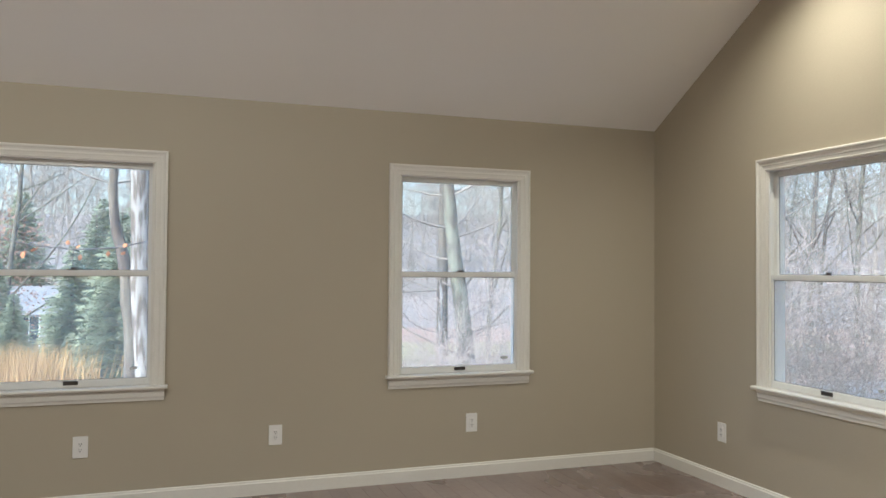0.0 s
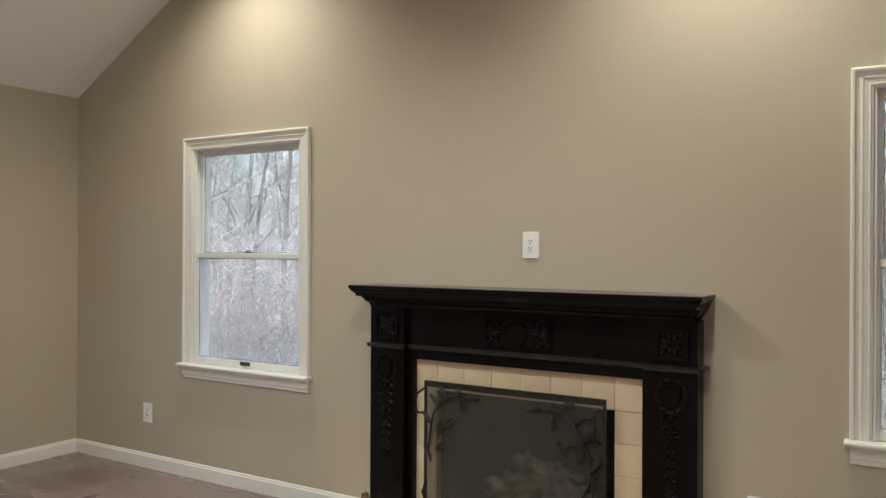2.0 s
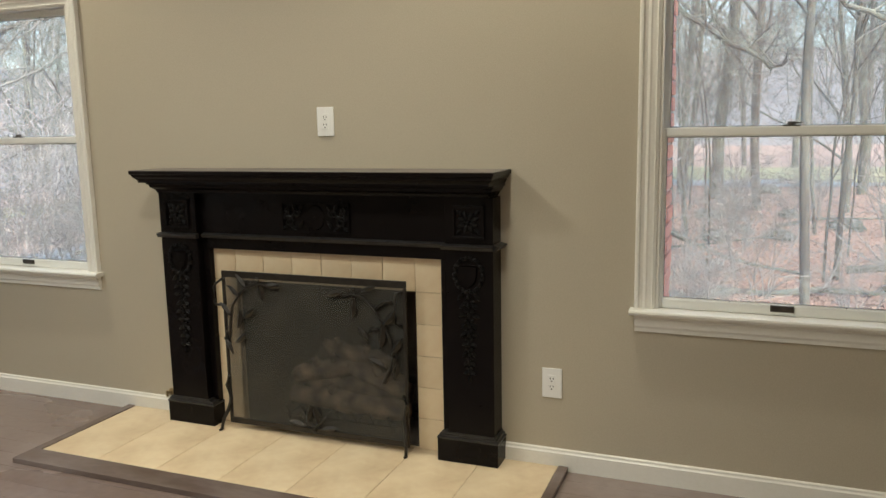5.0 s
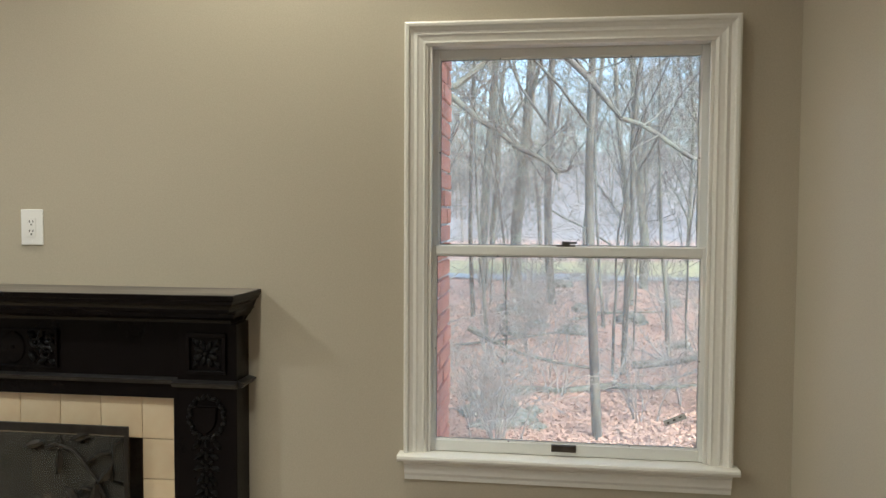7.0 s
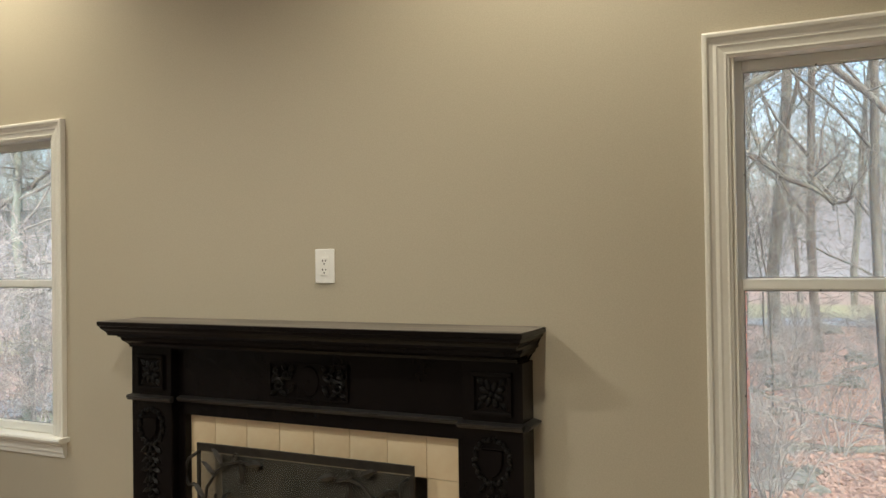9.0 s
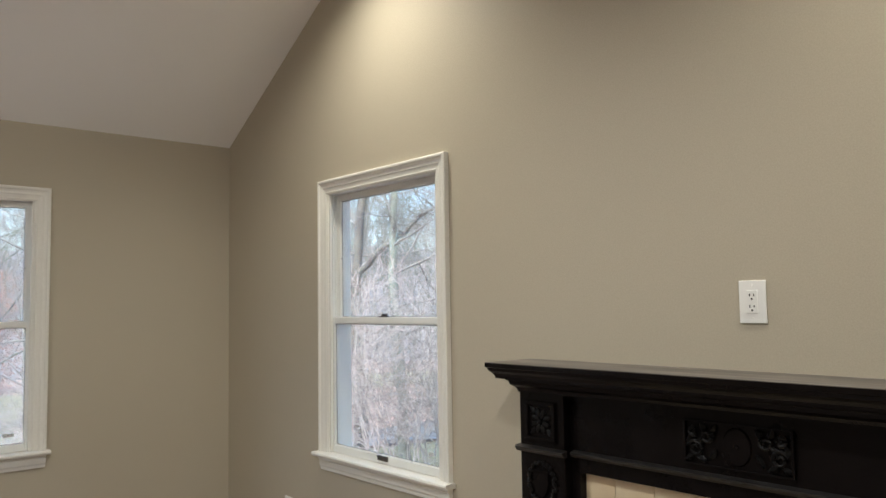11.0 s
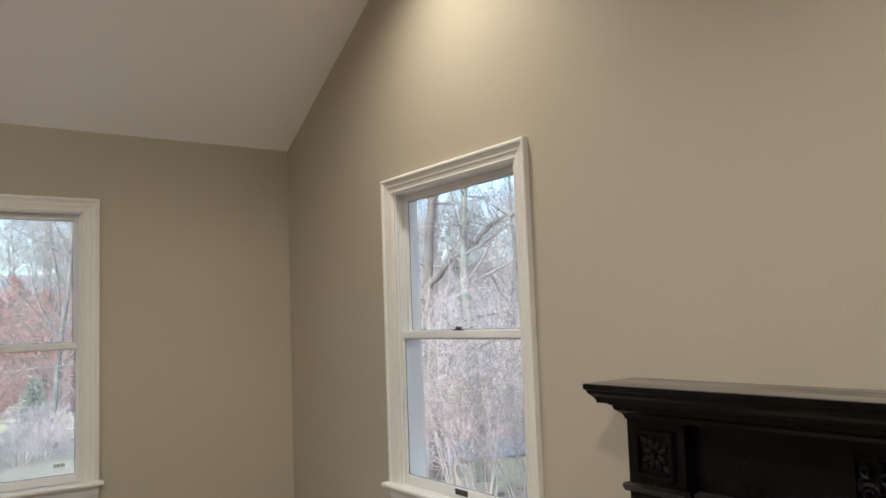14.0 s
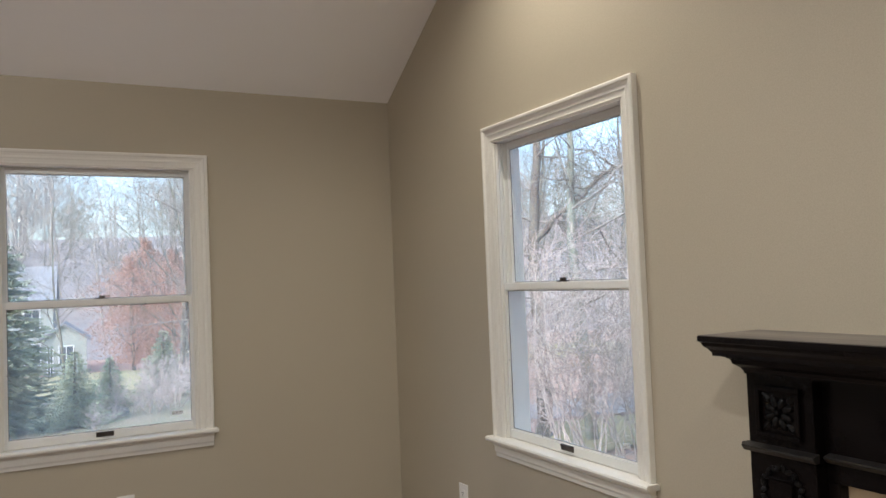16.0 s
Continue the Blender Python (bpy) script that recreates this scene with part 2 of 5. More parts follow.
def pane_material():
    """Clear glass; an added translucent share scatters daylight to paint haze over the view."""
    m = bpy.data.materials.new("hazed_window_glass")
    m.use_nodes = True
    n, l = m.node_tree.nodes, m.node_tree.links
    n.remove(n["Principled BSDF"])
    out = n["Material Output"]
    clear, gloss, veil = n.new("ShaderNodeBsdfTransparent"), n.new("ShaderNodeBsdfGlossy"), n.new("ShaderNodeBsdfTranslucent")
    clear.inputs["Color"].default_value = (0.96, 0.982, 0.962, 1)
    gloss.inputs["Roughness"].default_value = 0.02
    veil.inputs["Color"].default_value = (0.90, 1.0, 0.94, 1)
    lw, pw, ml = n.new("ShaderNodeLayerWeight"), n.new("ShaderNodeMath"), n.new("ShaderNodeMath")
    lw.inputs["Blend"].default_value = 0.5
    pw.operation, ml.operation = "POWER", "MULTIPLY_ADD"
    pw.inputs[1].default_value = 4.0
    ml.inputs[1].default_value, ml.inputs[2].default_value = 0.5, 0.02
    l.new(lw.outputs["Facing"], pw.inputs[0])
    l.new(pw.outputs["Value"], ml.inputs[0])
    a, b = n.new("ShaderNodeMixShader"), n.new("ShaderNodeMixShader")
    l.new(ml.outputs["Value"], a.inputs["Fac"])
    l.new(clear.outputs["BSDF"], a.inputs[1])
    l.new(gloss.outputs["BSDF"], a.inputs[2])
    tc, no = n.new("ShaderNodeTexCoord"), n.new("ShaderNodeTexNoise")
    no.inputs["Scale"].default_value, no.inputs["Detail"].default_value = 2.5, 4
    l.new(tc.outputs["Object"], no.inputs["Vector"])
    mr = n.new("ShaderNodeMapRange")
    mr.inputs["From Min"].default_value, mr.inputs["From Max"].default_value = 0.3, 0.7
    mr.inputs["To Min"].default_value, mr.inputs["To Max"].default_value = HAZE_SHARE * 0.8, HAZE_SHARE * 1.2
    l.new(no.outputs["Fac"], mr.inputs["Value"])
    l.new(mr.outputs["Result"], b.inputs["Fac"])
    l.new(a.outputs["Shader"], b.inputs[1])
    l.new(veil.outputs["BSDF"], b.inputs[2])
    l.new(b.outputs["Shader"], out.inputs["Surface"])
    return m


def mesh_screen_material():
    m = bpy.data.materials.new("fine_black_wire_mesh")
    m.use_nodes = True
    n, l = m.node_tree.nodes, m.node_tree.links
    b = n["Principled BSDF"]
    b.inputs["Base Color"].default_value = (0.078, 0.075, 0.062, 1)
    b.inputs["Roughness"].default_value = 0.6
    clear, mix = n.new("ShaderNodeBsdfTransparent"), n.new("ShaderNodeMixShader")
    tc, no, mr = n.new("ShaderNodeTexCoord"), n.new("ShaderNodeTexNoise"), n.new("ShaderNodeMapRange")
    no.inputs["Scale"].default_value = 5
    l.new(tc.outputs["Object"], no.inputs["Vector"])
    mr.inputs["To Min"].default_value, mr.inputs["To Max"].default_value = 0.30, 0.48
    l.new(no.outputs["Fac"], mr.inputs["Value"])
    l.new(mr.outputs["Result"], mix.inputs["Fac"])
    l.new(clear.outputs["BSDF"], mix.inputs[1])
    l.new(b.outputs["BSDF"], mix.inputs[2])
    l.new(mix.outputs["Shader"], n["Material Output"].inputs["Surface"])
    return m


def lamp_material():
    m = bpy.data.materials.new("lit_lamp_lens")
    m.use_nodes = True
    b = m.node_tree.nodes["Principled BSDF"]
    b.inputs["Emission Color"].default_value, b.inputs["Emission Strength"].default_value = (1.0, 0.85, 0.62, 1), 6.0
    return m


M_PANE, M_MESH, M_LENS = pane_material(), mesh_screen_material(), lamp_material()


# ---- mesh helpers ----
def thing(name, m, label="", category="", group="", kind=""):
    ob = new(name)
    ob.matrix_world = m
    ob.empty_display_size = 0.1
    return tagged(ob, label, category, group, kind)


def finish(name, bm, mat, smooth=False):
    me = bpy.data.meshes.new(name)
    bmesh.ops.recalc_face_normals(bm, faces=bm.faces)
    if smooth:
        for f in bm.faces:
            f.smooth = True
    bm.to_mesh(me)
    bm.free()
    me.materials.append(mat)
    return me


def part(name, bm, mat, parent, label="", smooth=False, m=None):
    ob = new(name, finish(name, bm, mat, smooth) if isinstance(bm, bmesh.types.BMesh) else bm)
    ob.parent = parent
    if m is not None:
        ob.matrix_basis = m
    return tagged(ob, label)


def solid(name, bm, mat, label="", category="", group="", kind="", smooth=False):
    return tagged(new(name, finish(name, bm, mat, smooth)), label, category, group, kind)


def box(bm, x0, x1, y0, y1, z0, z1, bevel=0.0):
    vs = [bm.verts.new((x, y, z)) for x in (x0, x1) for y in (y0, y1) for z in (z0, z1)]
    fs = [bm.faces.new([vs[i] for i in q]) for q in ((0, 1, 3, 2), (4, 6, 7, 5), (0, 4, 5, 1), (2, 3, 7, 6), (0, 2, 6, 4), (1, 5, 7, 3))]
    if bevel:
        es = list({e for f in fs for e in f.edges})
        bmesh.ops.bevel(bm, geom=es, offset=bevel, segments=2, profile=0.6, affect="EDGES")
    return bm


def boxed(*a, bevel=0.0):
    return box(bmesh.new(), *a, bevel=bevel)


def sweep(bm, profile, place0, place1):
    """A closed profile, laid by place0 and place1 (functions of its two numbers), joined end to end."""
    a = [bm.verts.new(place0(u, v)) for u, v in profile]
    b = [bm.verts.new(place1(u, v)) for u, v in profile]
    k = len(profile)
    for i in range(k):
        bm.faces.new((a[i], a[(i + 1) % k], b[(i + 1) % k], b[i]))
    bm.faces.new(a)
    bm.faces.new(b[::-1])
    return bm


def tube(bm, pts, radii, sides=6, caps=True):
    rings = []
    for i, p in enumerate(pts):
        d = Vector(pts[min(i + 1, len(pts) - 1)]) - Vector(pts[max(i - 1, 0)])
        q = d.to_track_quat("Z", "Y")
        r = radii[i] if isinstance(radii, (list, tuple)) else radii
        rings.append([bm.verts.new(Vector(p) + q @ Vector((r * math.cos(a), r * math.sin(a), 0))) for a in [math.tau * k / sides for k in range(sides)]])
    for r0, r1 in zip(rings, rings[1:]):
        for k in range(sides):
            bm.faces.new((r0[k], r0[(k + 1) % sides], r1[(k + 1) % sides], r1[k]))
    if caps:
        bm.faces.new(rings[0][::-1])
        bm.faces.new(rings[-1])
    return bm


def blob(bm, c, s, turn=None, seg=8, rings=5):
    m = Matrix.Translation(c) @ (turn or Matrix()) @ Matrix.Diagonal((*s, 1))
    bmesh.ops.create_uvsphere(bm, u_segments=seg, v_segments=rings, radius=1, matrix=m)
    return bm


def leaf(bm, c, length, width, angle, thick, axis="X"):
    """A pointed leaf with a raised midrib in the plane across axis x, turned by angle."""
    m = Matrix.Translation(c) @ Matrix.Rotation(angle, 4, axis)
    rows = [(-0.5, 0.05), (-0.28, 0.38), (0.0, 0.5), (0.28, 0.33), (0.5, 0.02)]
    left = [bm.verts.new(m @ Vector((0, -w * width, k * length))) for k, w in rows]
    mid = [bm.verts.new(m @ Vector((-thick, 0, k * length))) for k, w in rows]
    right = [bm.verts.new(m @ Vector((0, w * width, k * length))) for k, w in rows]
    for i in range(4):
        bm.faces.new((left[i], left[i + 1], mid[i + 1], mid[i]))
        bm.faces.new((mid[i], mid[i + 1], right[i + 1], right[i]))
        bm.faces.new((right[i], right[i + 1], left[i + 1], left[i]))
    return bm


# ---- the room ----
def wall_mesh(u0, u1, z0, z1, holes, depth, place, gable=None):
    """A wall with openings right through it; place(u, w, z) sets its corner points, w is the depth outwards."""
    bm = bmesh.new()
    us = sorted({u0, u1, *[h[0] for h in holes], *[h[1] for h in holes], *([gable[0]] if gable else [])})
    zs = sorted({z0, z1, *[h[2] for h in holes], *[h[3] for h in holes]})
    inside = lambda u, z: any(h[0] < u < h[1] and h[2] < z < h[3] for h in holes)
    full = lambda i, j: 0 <= i < len(us) - 1 and 0 <= j < len(zs) - 1 and not inside((us[i] + us[i + 1]) / 2, (zs[j] + zs[j + 1]) / 2)
    quad = lambda *p: bm.faces.new([bm.verts.new(place(*q)) for q in p])
    for i in range(len(us) - 1):
        for j in range(len(zs) - 1):
            if not full(i, j):
                continue
            a, b, c, d = us[i], us[i + 1], zs[j], zs[j + 1]
            for w in (0, depth):
                quad((a, w, c), (b, w, c), (b, w, d), (a, w, d))
            for other, edge in (((i - 1, j), ((a, c), (a, d))), ((i + 1, j), ((b, c), (b, d))), ((i, j - 1), ((a, c), (b, c))), ((i, j + 1), ((a, d), (b, d)))):
                if not full(*other) and not (gable and other[1] == len(zs) - 1):
                    (p, q), (r, s) = edge
                    quad((p, 0, q), (p, depth, q), (r, depth, s), (r, 0, s))
    if gable:
        apex_u, apex_z = gable
        ring = [(u, z1) for u in us] + [(apex_u, apex_z)]
        for w in (0, depth):
            bm.faces.new([bm.verts.new(place(u, w, z)) for u, z in ring])
        for (ua, za), (ub, zb) in (((u0, z1), (apex_u, apex_z)), ((apex_u, apex_z), (u1, z1))):
            quad((ua, 0, za), (ua, depth, za), (ub, depth, zb), (ub, 0, zb))
    bmesh.ops.remove_doubles(bm, verts=bm.verts, dist=1e-5)
    return bm


# windows: centre along the wall, half width over the casing, top of the casing
W1, W2, W3, W4 = (0.045, 0.517, 2.115), (2.4625, 0.513, 2.115), (3.991, 0.511, 2.102), (0.284, 0.523, 2.114)
STOOL, CASE = 0.710, 0.076
hole = lambda w: (w[0] - w[1] + CASE - 0.018, w[0] + w[1] - CASE + 0.018, STOOL - 0.02, w[2] - CASE + 0.018)
DEPTH = 0.115
FP = 2.170                       # middle of the fireplace
solid("wall_north", wall_mesh(X_W - DEPTH, X_E, -0.02, EAVE + 0.03, [hole(W1), hole(W2)], DEPTH, lambda u, w, z: (u, Y_N + w, z)), M_WALL,
      "greige painted plaster wall with two windows", "wall", kind="structure")
ez = EAVE - SLOPE * DEPTH + 0.03
solid("wall_east", wall_mesh(Y_S - DEPTH, Y_N + DEPTH, -0.02, ez, [hole(W3), hole(W4), (FP - 0.4535, FP + 0.4535, -0.01, 0.722)], DEPTH,
                             lambda u, w, z: (X_E + w, u, z), gable=(RIDGE_Y, RIDGE + 0.03)), M_WALL,
      "greige painted gable wall with fireplace and two windows", "wall", kind="structure")
solid("wall_south", wall_mesh(X_W - DEPTH, X_E, -0.02, EAVE + 0.03, [], DEPTH, lambda u, w, z: (u, Y_S - w, z)), M_WALL,
      "plain greige painted plaster wall", "wall", kind="structure")
solid("wall_west", wall_mesh(Y_S, Y_N, -0.02, EAVE, [], DEPTH, lambda u, w, z: (X_W - w, u, z), gable=(RIDGE_Y, RIDGE + 0.03)), M_WALL,
      "plain greige painted gable wall", "wall", kind="structure")
bm = bmesh.new()
for side in (1, -1):
    ye = (Y_N if side > 0 else Y_S) + side * (DEPTH + 0.35)
    prof = [(RIDGE_Y, RIDGE), (ye, ceiling_z(ye)), (ye, ceiling_z(ye) + 0.2), (RIDGE_Y, RIDGE + 0.2)]
    sweep(bm, prof, lambda y, z: (X_W - 0.4, y, z), lambda y, z: (X_E + 0.4, y, z))
solid("ceiling", bm, M_CEIL, "vaulted flat white painted ceiling sloping to the eaves", "ceiling", kind="structure")

# recessed light fittings
def recessed_light(lx, ly):
    tilt = math.degrees(math.atan(SLOPE)) * (-1 if ly > RIDGE_Y else 1)
    ob = thing("recessed_light", pose(lx, ly, ceiling_z(ly), tilt), "round white recessed ceiling downlight, switched on", "ceiling light", "recessed downlights")
    bm = bmesh.new()
    k = 28
    prof = [(0.060, -0.001), (0.088, -0.001), (0.090, -0.006), (0.064, -0.012)]
    rings = [[bm.verts.new((r * math.cos(a), r * math.sin(a), z)) for r, z in prof] for a in [math.tau * i / k for i in range(k)]]
    for i in range(k):
        for j in range(4):
            bm.faces.new((rings[i][j], rings[(i + 1) % k][j], rings[(i + 1) % k][(j + 1) % 4], rings[i][(j + 1) % 4]))
    part("trim_ring", bm, M_PLATE, ob, smooth=True)
    bm = bmesh.new()
    bmesh.ops.create_circle(bm, cap_ends=True, segments=24, radius=0.061, matrix=Matrix.Translation((0, 0, -0.003)))
    part("lens", bm, M_LENS, ob, "glowing warm white lens")
    return ob


# one fitting per lamp, the added unseen ones included
for lx, ly in CANS:
    recessed_light(lx, ly)

# baseboards
BB = [(0, 0), (0, 0.092), (0.004, 0.092), (0.0085, 0.088), (0.0095, 0.080), (0.0145, 0.074), (0.0145, 0)]
MANTEL_L, MANTEL_R = FP + 0.838, FP - 0.838
for name, p0, p1 in (("north", lambda w, z: (X_W + 0.016, Y_N - w, z), lambda w, z: (X_E - w * 0.98, Y_N - w, z)),
                     ("east", lambda w, z: (X_E - w, Y_N - 0.0155, z), lambda w, z: (X_E - w, MANTEL_L + 0.001, z)),
                     ("east", lambda w, z: (X_E - w, MANTEL_R - 0.001, z), lambda w, z: (X_E - w, Y_S + 0.0155, z)),
                     ("south", lambda w, z: (X_W + 0.016, Y_S + w, z), lambda w, z: (X_E - w * 0.98, Y_S + w, z)),
                     ("west", lambda w, z: (X_W + w, Y_S, z), lambda w, z: (X_W + w, Y_N, z))):
    solid("baseboard_" + name, sweep(bmesh.new(), BB, p0, p1), M_TRIM, "white painted baseboard with a rounded top edge", "baseboard", kind="structure")


# ---- windows ----
def window(name, half, top, m, sticker):
    """A white double-hung window. Local x along the wall, y outwards, z up from the floor."""
    ob = thing(name, m, "white double-hung window with moulded casing, stool and apron", "window", kind="structure")
    inn = half - CASE
    prof = [(0, 0), (0, -0.024), (0.006, -0.027), (0.014, -0.026), (0.019, -0.020), (0.030, -0.016), (0.040, -0.018), (0.046, -0.015), (0.060, -0.0125),
            (0.066, -0.0135), (0.070, -0.010), (0.0755, -0.008), (CASE, 0)]
    for s in (-1, 1):
        part("casing", sweep(bmesh.new(), prof, lambda u, w, s=s: (s * (half - u), w, STOOL), lambda u, w, s=s: (s * (half - u), w, top - u)), M_TRIM, ob)
    part("casing", sweep(bmesh.new(), prof, lambda u, w: (-half + u, w, top - u), lambda u, w: (half - u, w, top - u)), M_TRIM, ob)
    # stool with a rounded nose, apron under it
    st = [(0.030, 0), (-0.050, 0), (-0.056, -0.003), (-0.058, -0.010), (-0.055, -0.018), (-0.049, -0.021), (0.030, -0.021)]
    part("window_sill", sweep(bmesh.new(), st, lambda w, z: (-half - 0.016, w, STOOL + z), lambda w, z: (half + 0.016, w, STOOL + z)), M_TRIM, ob)
    ap = [(-0.001, 0), (-0.030, 0), (-0.030, -0.012), (-0.022, -0.020), (-0.020, -0.046), (-0.014, -0.056), (-0.012, -0.070), (-0.001, -0.070)]
    part("apron", sweep(bmesh.new(), ap, lambda w, z: (-half + 0.002 - 0.3 * z * 0, w, STOOL - 0.021 + z), lambda w, z: (half - 0.002, w, STOOL - 0.021 + z)), M_TRIM, ob)
    # jambs, head and outer sill
    for s in (-1, 1):
        part("jamb", boxed(*sorted((s * inn, s * (inn + 0.016))), 0.0, DEPTH + 0.015, STOOL, top - CASE), M_VINYL, ob)
        bm = boxed(*sorted((s * (inn - 0.008), s * inn)), 0.0462, 0.0478, STOOL, top - CASE)
        part("stop", bm, M_VINYL, ob)
        part("inner_stop", boxed(*sorted((s * (inn - 0.011), s * inn)), -0.003, 0.0115, STOOL, top - CASE, bevel=0.002), M_TRIM, ob)
        for y0 in (0.0175, 0.0315):
            part("jamb_liner_rib", boxed(*sorted((s * (inn - 0.006), s * inn)), y0, y0 + 0.005, 1.396, top - CASE, bevel=0.001), M_VINYL, ob)
    part("head_jamb", boxed(-inn - 0.016, inn + 0.016, 0.0, DEPTH + 0.015, top - CASE, top - CASE + 0.016), M_VINYL, ob)
    sl = [(0.03, -0.0215), (0.03, 0.0), (DEPTH + 0.06, -0.03), (DEPTH + 0.06, -0.055)]
    part("outer_sill", sweep(bmesh.new(), sl, lambda w, z: (-inn - 0.0155, w, STOOL + z), lambda w, z: (inn + 0.0155, w, STOOL + z)), M_SIDING, ob)
    mid = 1.378
    for sash_name, y, z0, z1, lo, hi in (("lower_sash", 0.012, STOOL + 0.002, mid + 0.016, 0.037, 0.030), ("upper_sash", 0.048, mid - 0.016, top - CASE, 0.030, 0.030)):
        w = inn - 0.0015
        gl = w - (0.021 if sash_name == "lower_sash" else 0.027)
        sash = part(sash_name, boxed(-w, -gl, y, y + 0.034, z0, z1, bevel=0.0025), M_VINYL, ob)
        part("stile", boxed(gl, w, y, y + 0.034, z0, z1, bevel=0.0025), M_VINYL, sash)
        part("bottom_rail", boxed(-gl, gl, y + 0.001, y + 0.033, z0, z0 + lo, bevel=0.0025), M_VINYL, sash)
        part("top_rail", boxed(-gl, gl, y + 0.001, y + 0.033, z1 - hi, z1, bevel=0.0025), M_VINYL, sash)
        g = 0.004
        for a in ((-gl, -gl + g, z0 + lo, z1 - hi), (gl - g, gl, z0 + lo, z1 - hi), (-gl + g, gl - g, z0 + lo, z0 + lo + g), (-gl + g, gl - g, z1 - hi - g, z1 - hi)):
            part("glazing_bead", boxed(a[0], a[1], y + 0.007, y + 0.022, a[2], a[3]), M_VINYL, sash)
        q = g + 0.002
        for a in ((-gl + g, -gl + q, z0 + lo + g, z1 - hi - g), (gl - q, gl - g, z0 + lo + g, z1 - hi - g), (-gl + q, gl - q, z0 + lo + g, z0 + lo + q), (-gl + q, gl - q, z1 - hi - q, z1 - hi - g)):
            part("gasket", boxed(a[0], a[1], y + 0.011, y + 0.0135, a[2], a[3]), M_GASKET, sash, "thin dark glazing gasket")
        for px, pz in ((-0.22, z1 - hi - g / 2), (0.2, z1 - hi - g / 2), (-gl + g / 2, (z0 + z1) / 2), (gl - g / 2, (z0 + z1) / 2 - 0.02), (-0.18, z0 + lo + g / 2), (0.21, z0 + lo + g / 2)):
            bm = bmesh.new()
            bmesh.ops.create_cone(bm, cap_ends=True, segments=8, radius1=0.0025, radius2=0.0025, depth=0.002, matrix=pose(px, y + 0.0062, pz, 90))
            part("pin", bm, M_SLOT, sash, "dark glazing pin head")
        pane = part("pane", boxed(-gl + 0.002, gl - 0.002, y + 0.014, y + 0.017, z0 + lo - 0.003, z1 - hi + 0.003), M_PANE, sash, "clear glass pane with a painted pale haze")
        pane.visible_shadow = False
        if sash_name == "lower_sash":
            # recessed lift in the bottom rail
            bm = boxed(-0.040, 0.040, y - 0.004, y + 0.002, z0 + 0.013, z0 + 0.037, bevel=0.002)
            box(bm, -0.036, 0.036, y - 0.010, y - 0.003, z0 + 0.030, z0 + 0.036)
            part("sash_lift", bm, M_BRONZE, sash, "dark bronze sash lift")
            bm = boxed(-0.030, 0.030, y + 0.004, y + 0.028, z1, z1 + 0.006, bevel=0.002)
            bmesh.ops.create_cone(bm, cap_ends=True, segments=14, radius1=0.015, radius2=0.012, depth=0.012, matrix=pose(0, y + 0.016, z1 + 0.011))
            box(bm, -0.004, 0.034, y + 0.002, y + 0.012, z1 + 0.010, z1 + 0.016, bevel=0.002)
            part("sash_lock", bm, M_BRONZE, sash, "dark bronze cam lock")
            sx, sz, tilt, ww = sticker
            st = part("label_sticker", boxed(-ww, ww, 0.0, 0.0008, -0.009, 0.009), M_STICKER, sash, "small pale glazing sticker", m=pose(sx, y + 0.0128, sz, 0, tilt))
            bm = bmesh.new()
            for k in range(3):
                box(bm, ww * (-0.75 + 0.56 * k), ww * (-0.55 + 0.60 * k), -0.0012, -0.0002, -0.005 + 0.003 * k, 0.001 + 0.002 * k)
            part("printed_mark", bm, M_SLOT, st, "dark unreadable printing")
    return ob


window("window_1", W1[1], W1[2], pose(W1[0], Y_N, 0), (0.34, 0.81, -12, 0.022))
window("window_2", W2[1], W2[2], pose(W2[0], Y_N, 0), (0.34, 0.80, 0, 0.026))
window("window_3", W3[1], W3[2], pose(X_E, W3[0], 0, 0, 0, -90), (0.34, 0.80, -8, 0.018))
window("window_4", W4[1], W4[2], pose(X_E, W4[0], 0, 0, 0, -90), (0.352, 0.842, -22, 0.036))


# ---- outlets ----
def outlet(m, where):
    ob = thing("wall_outlet", m, "white plastic duplex wall outlet " + where, "outlet", "wall outlets")
    bm = boxed(-0.041, 0.041, -0.006, -0.0002, -0.0625, 0.0625, bevel=0.0022)
    part("cover_plate", bm, M_PLATE, ob)
    face = part("receptacle", boxed(-0.0165, 0.0165, -0.009, -0.005, -0.0335, 0.0335, bevel=0.0012), M_PLATE, ob)
    for z in (0.016, -0.017):
        bm = bmesh.new()
        for x, h in ((-0.0065, 0.008), (0.0065, 0.0065)):
            box(bm, x - 0.0016, x + 0.0016, -0.0097, -0.0085, z + 0.001 - h / 2 + 0.003, z + 0.001 + h / 2 + 0.003)
        bmesh.ops.create_cone(bm, cap_ends=True, segments=10, radius1=0.0031, radius2=0.0031, depth=0.0012, matrix=pose(0, -0.0093, z - 0.0075, 90))
        part("socket_slot", bm, M_SLOT, face, "dark plug slots")
    for z in (0.048, -0.048):
        bm = bmesh.new()
        bmesh.ops.create_cone(bm, cap_ends=True, segments=10, radius1=0.003, radius2=0.0025, depth=0.0015, matrix=pose(0, -0.0065, z, 90))
        part("screw", bm, M_PLATE, ob)
    return ob


for x in (0.105, 1.222, 2.547):
    outlet(pose(x, Y_N, 0.366), "low on the window wall")
for y, z, where in ((4.844, 0.356, "low on the gable wall"), (1.131, 0.371, "beside the fireplace"), (2.135, 1.444, "above the mantel")):
    outlet(pose(X_E, y, z, 0, 0, -90), where)


# ---- fireplace ----
MP = 2.164                        # middle of the mantel
HZ = 0.020                        # top of the hearth
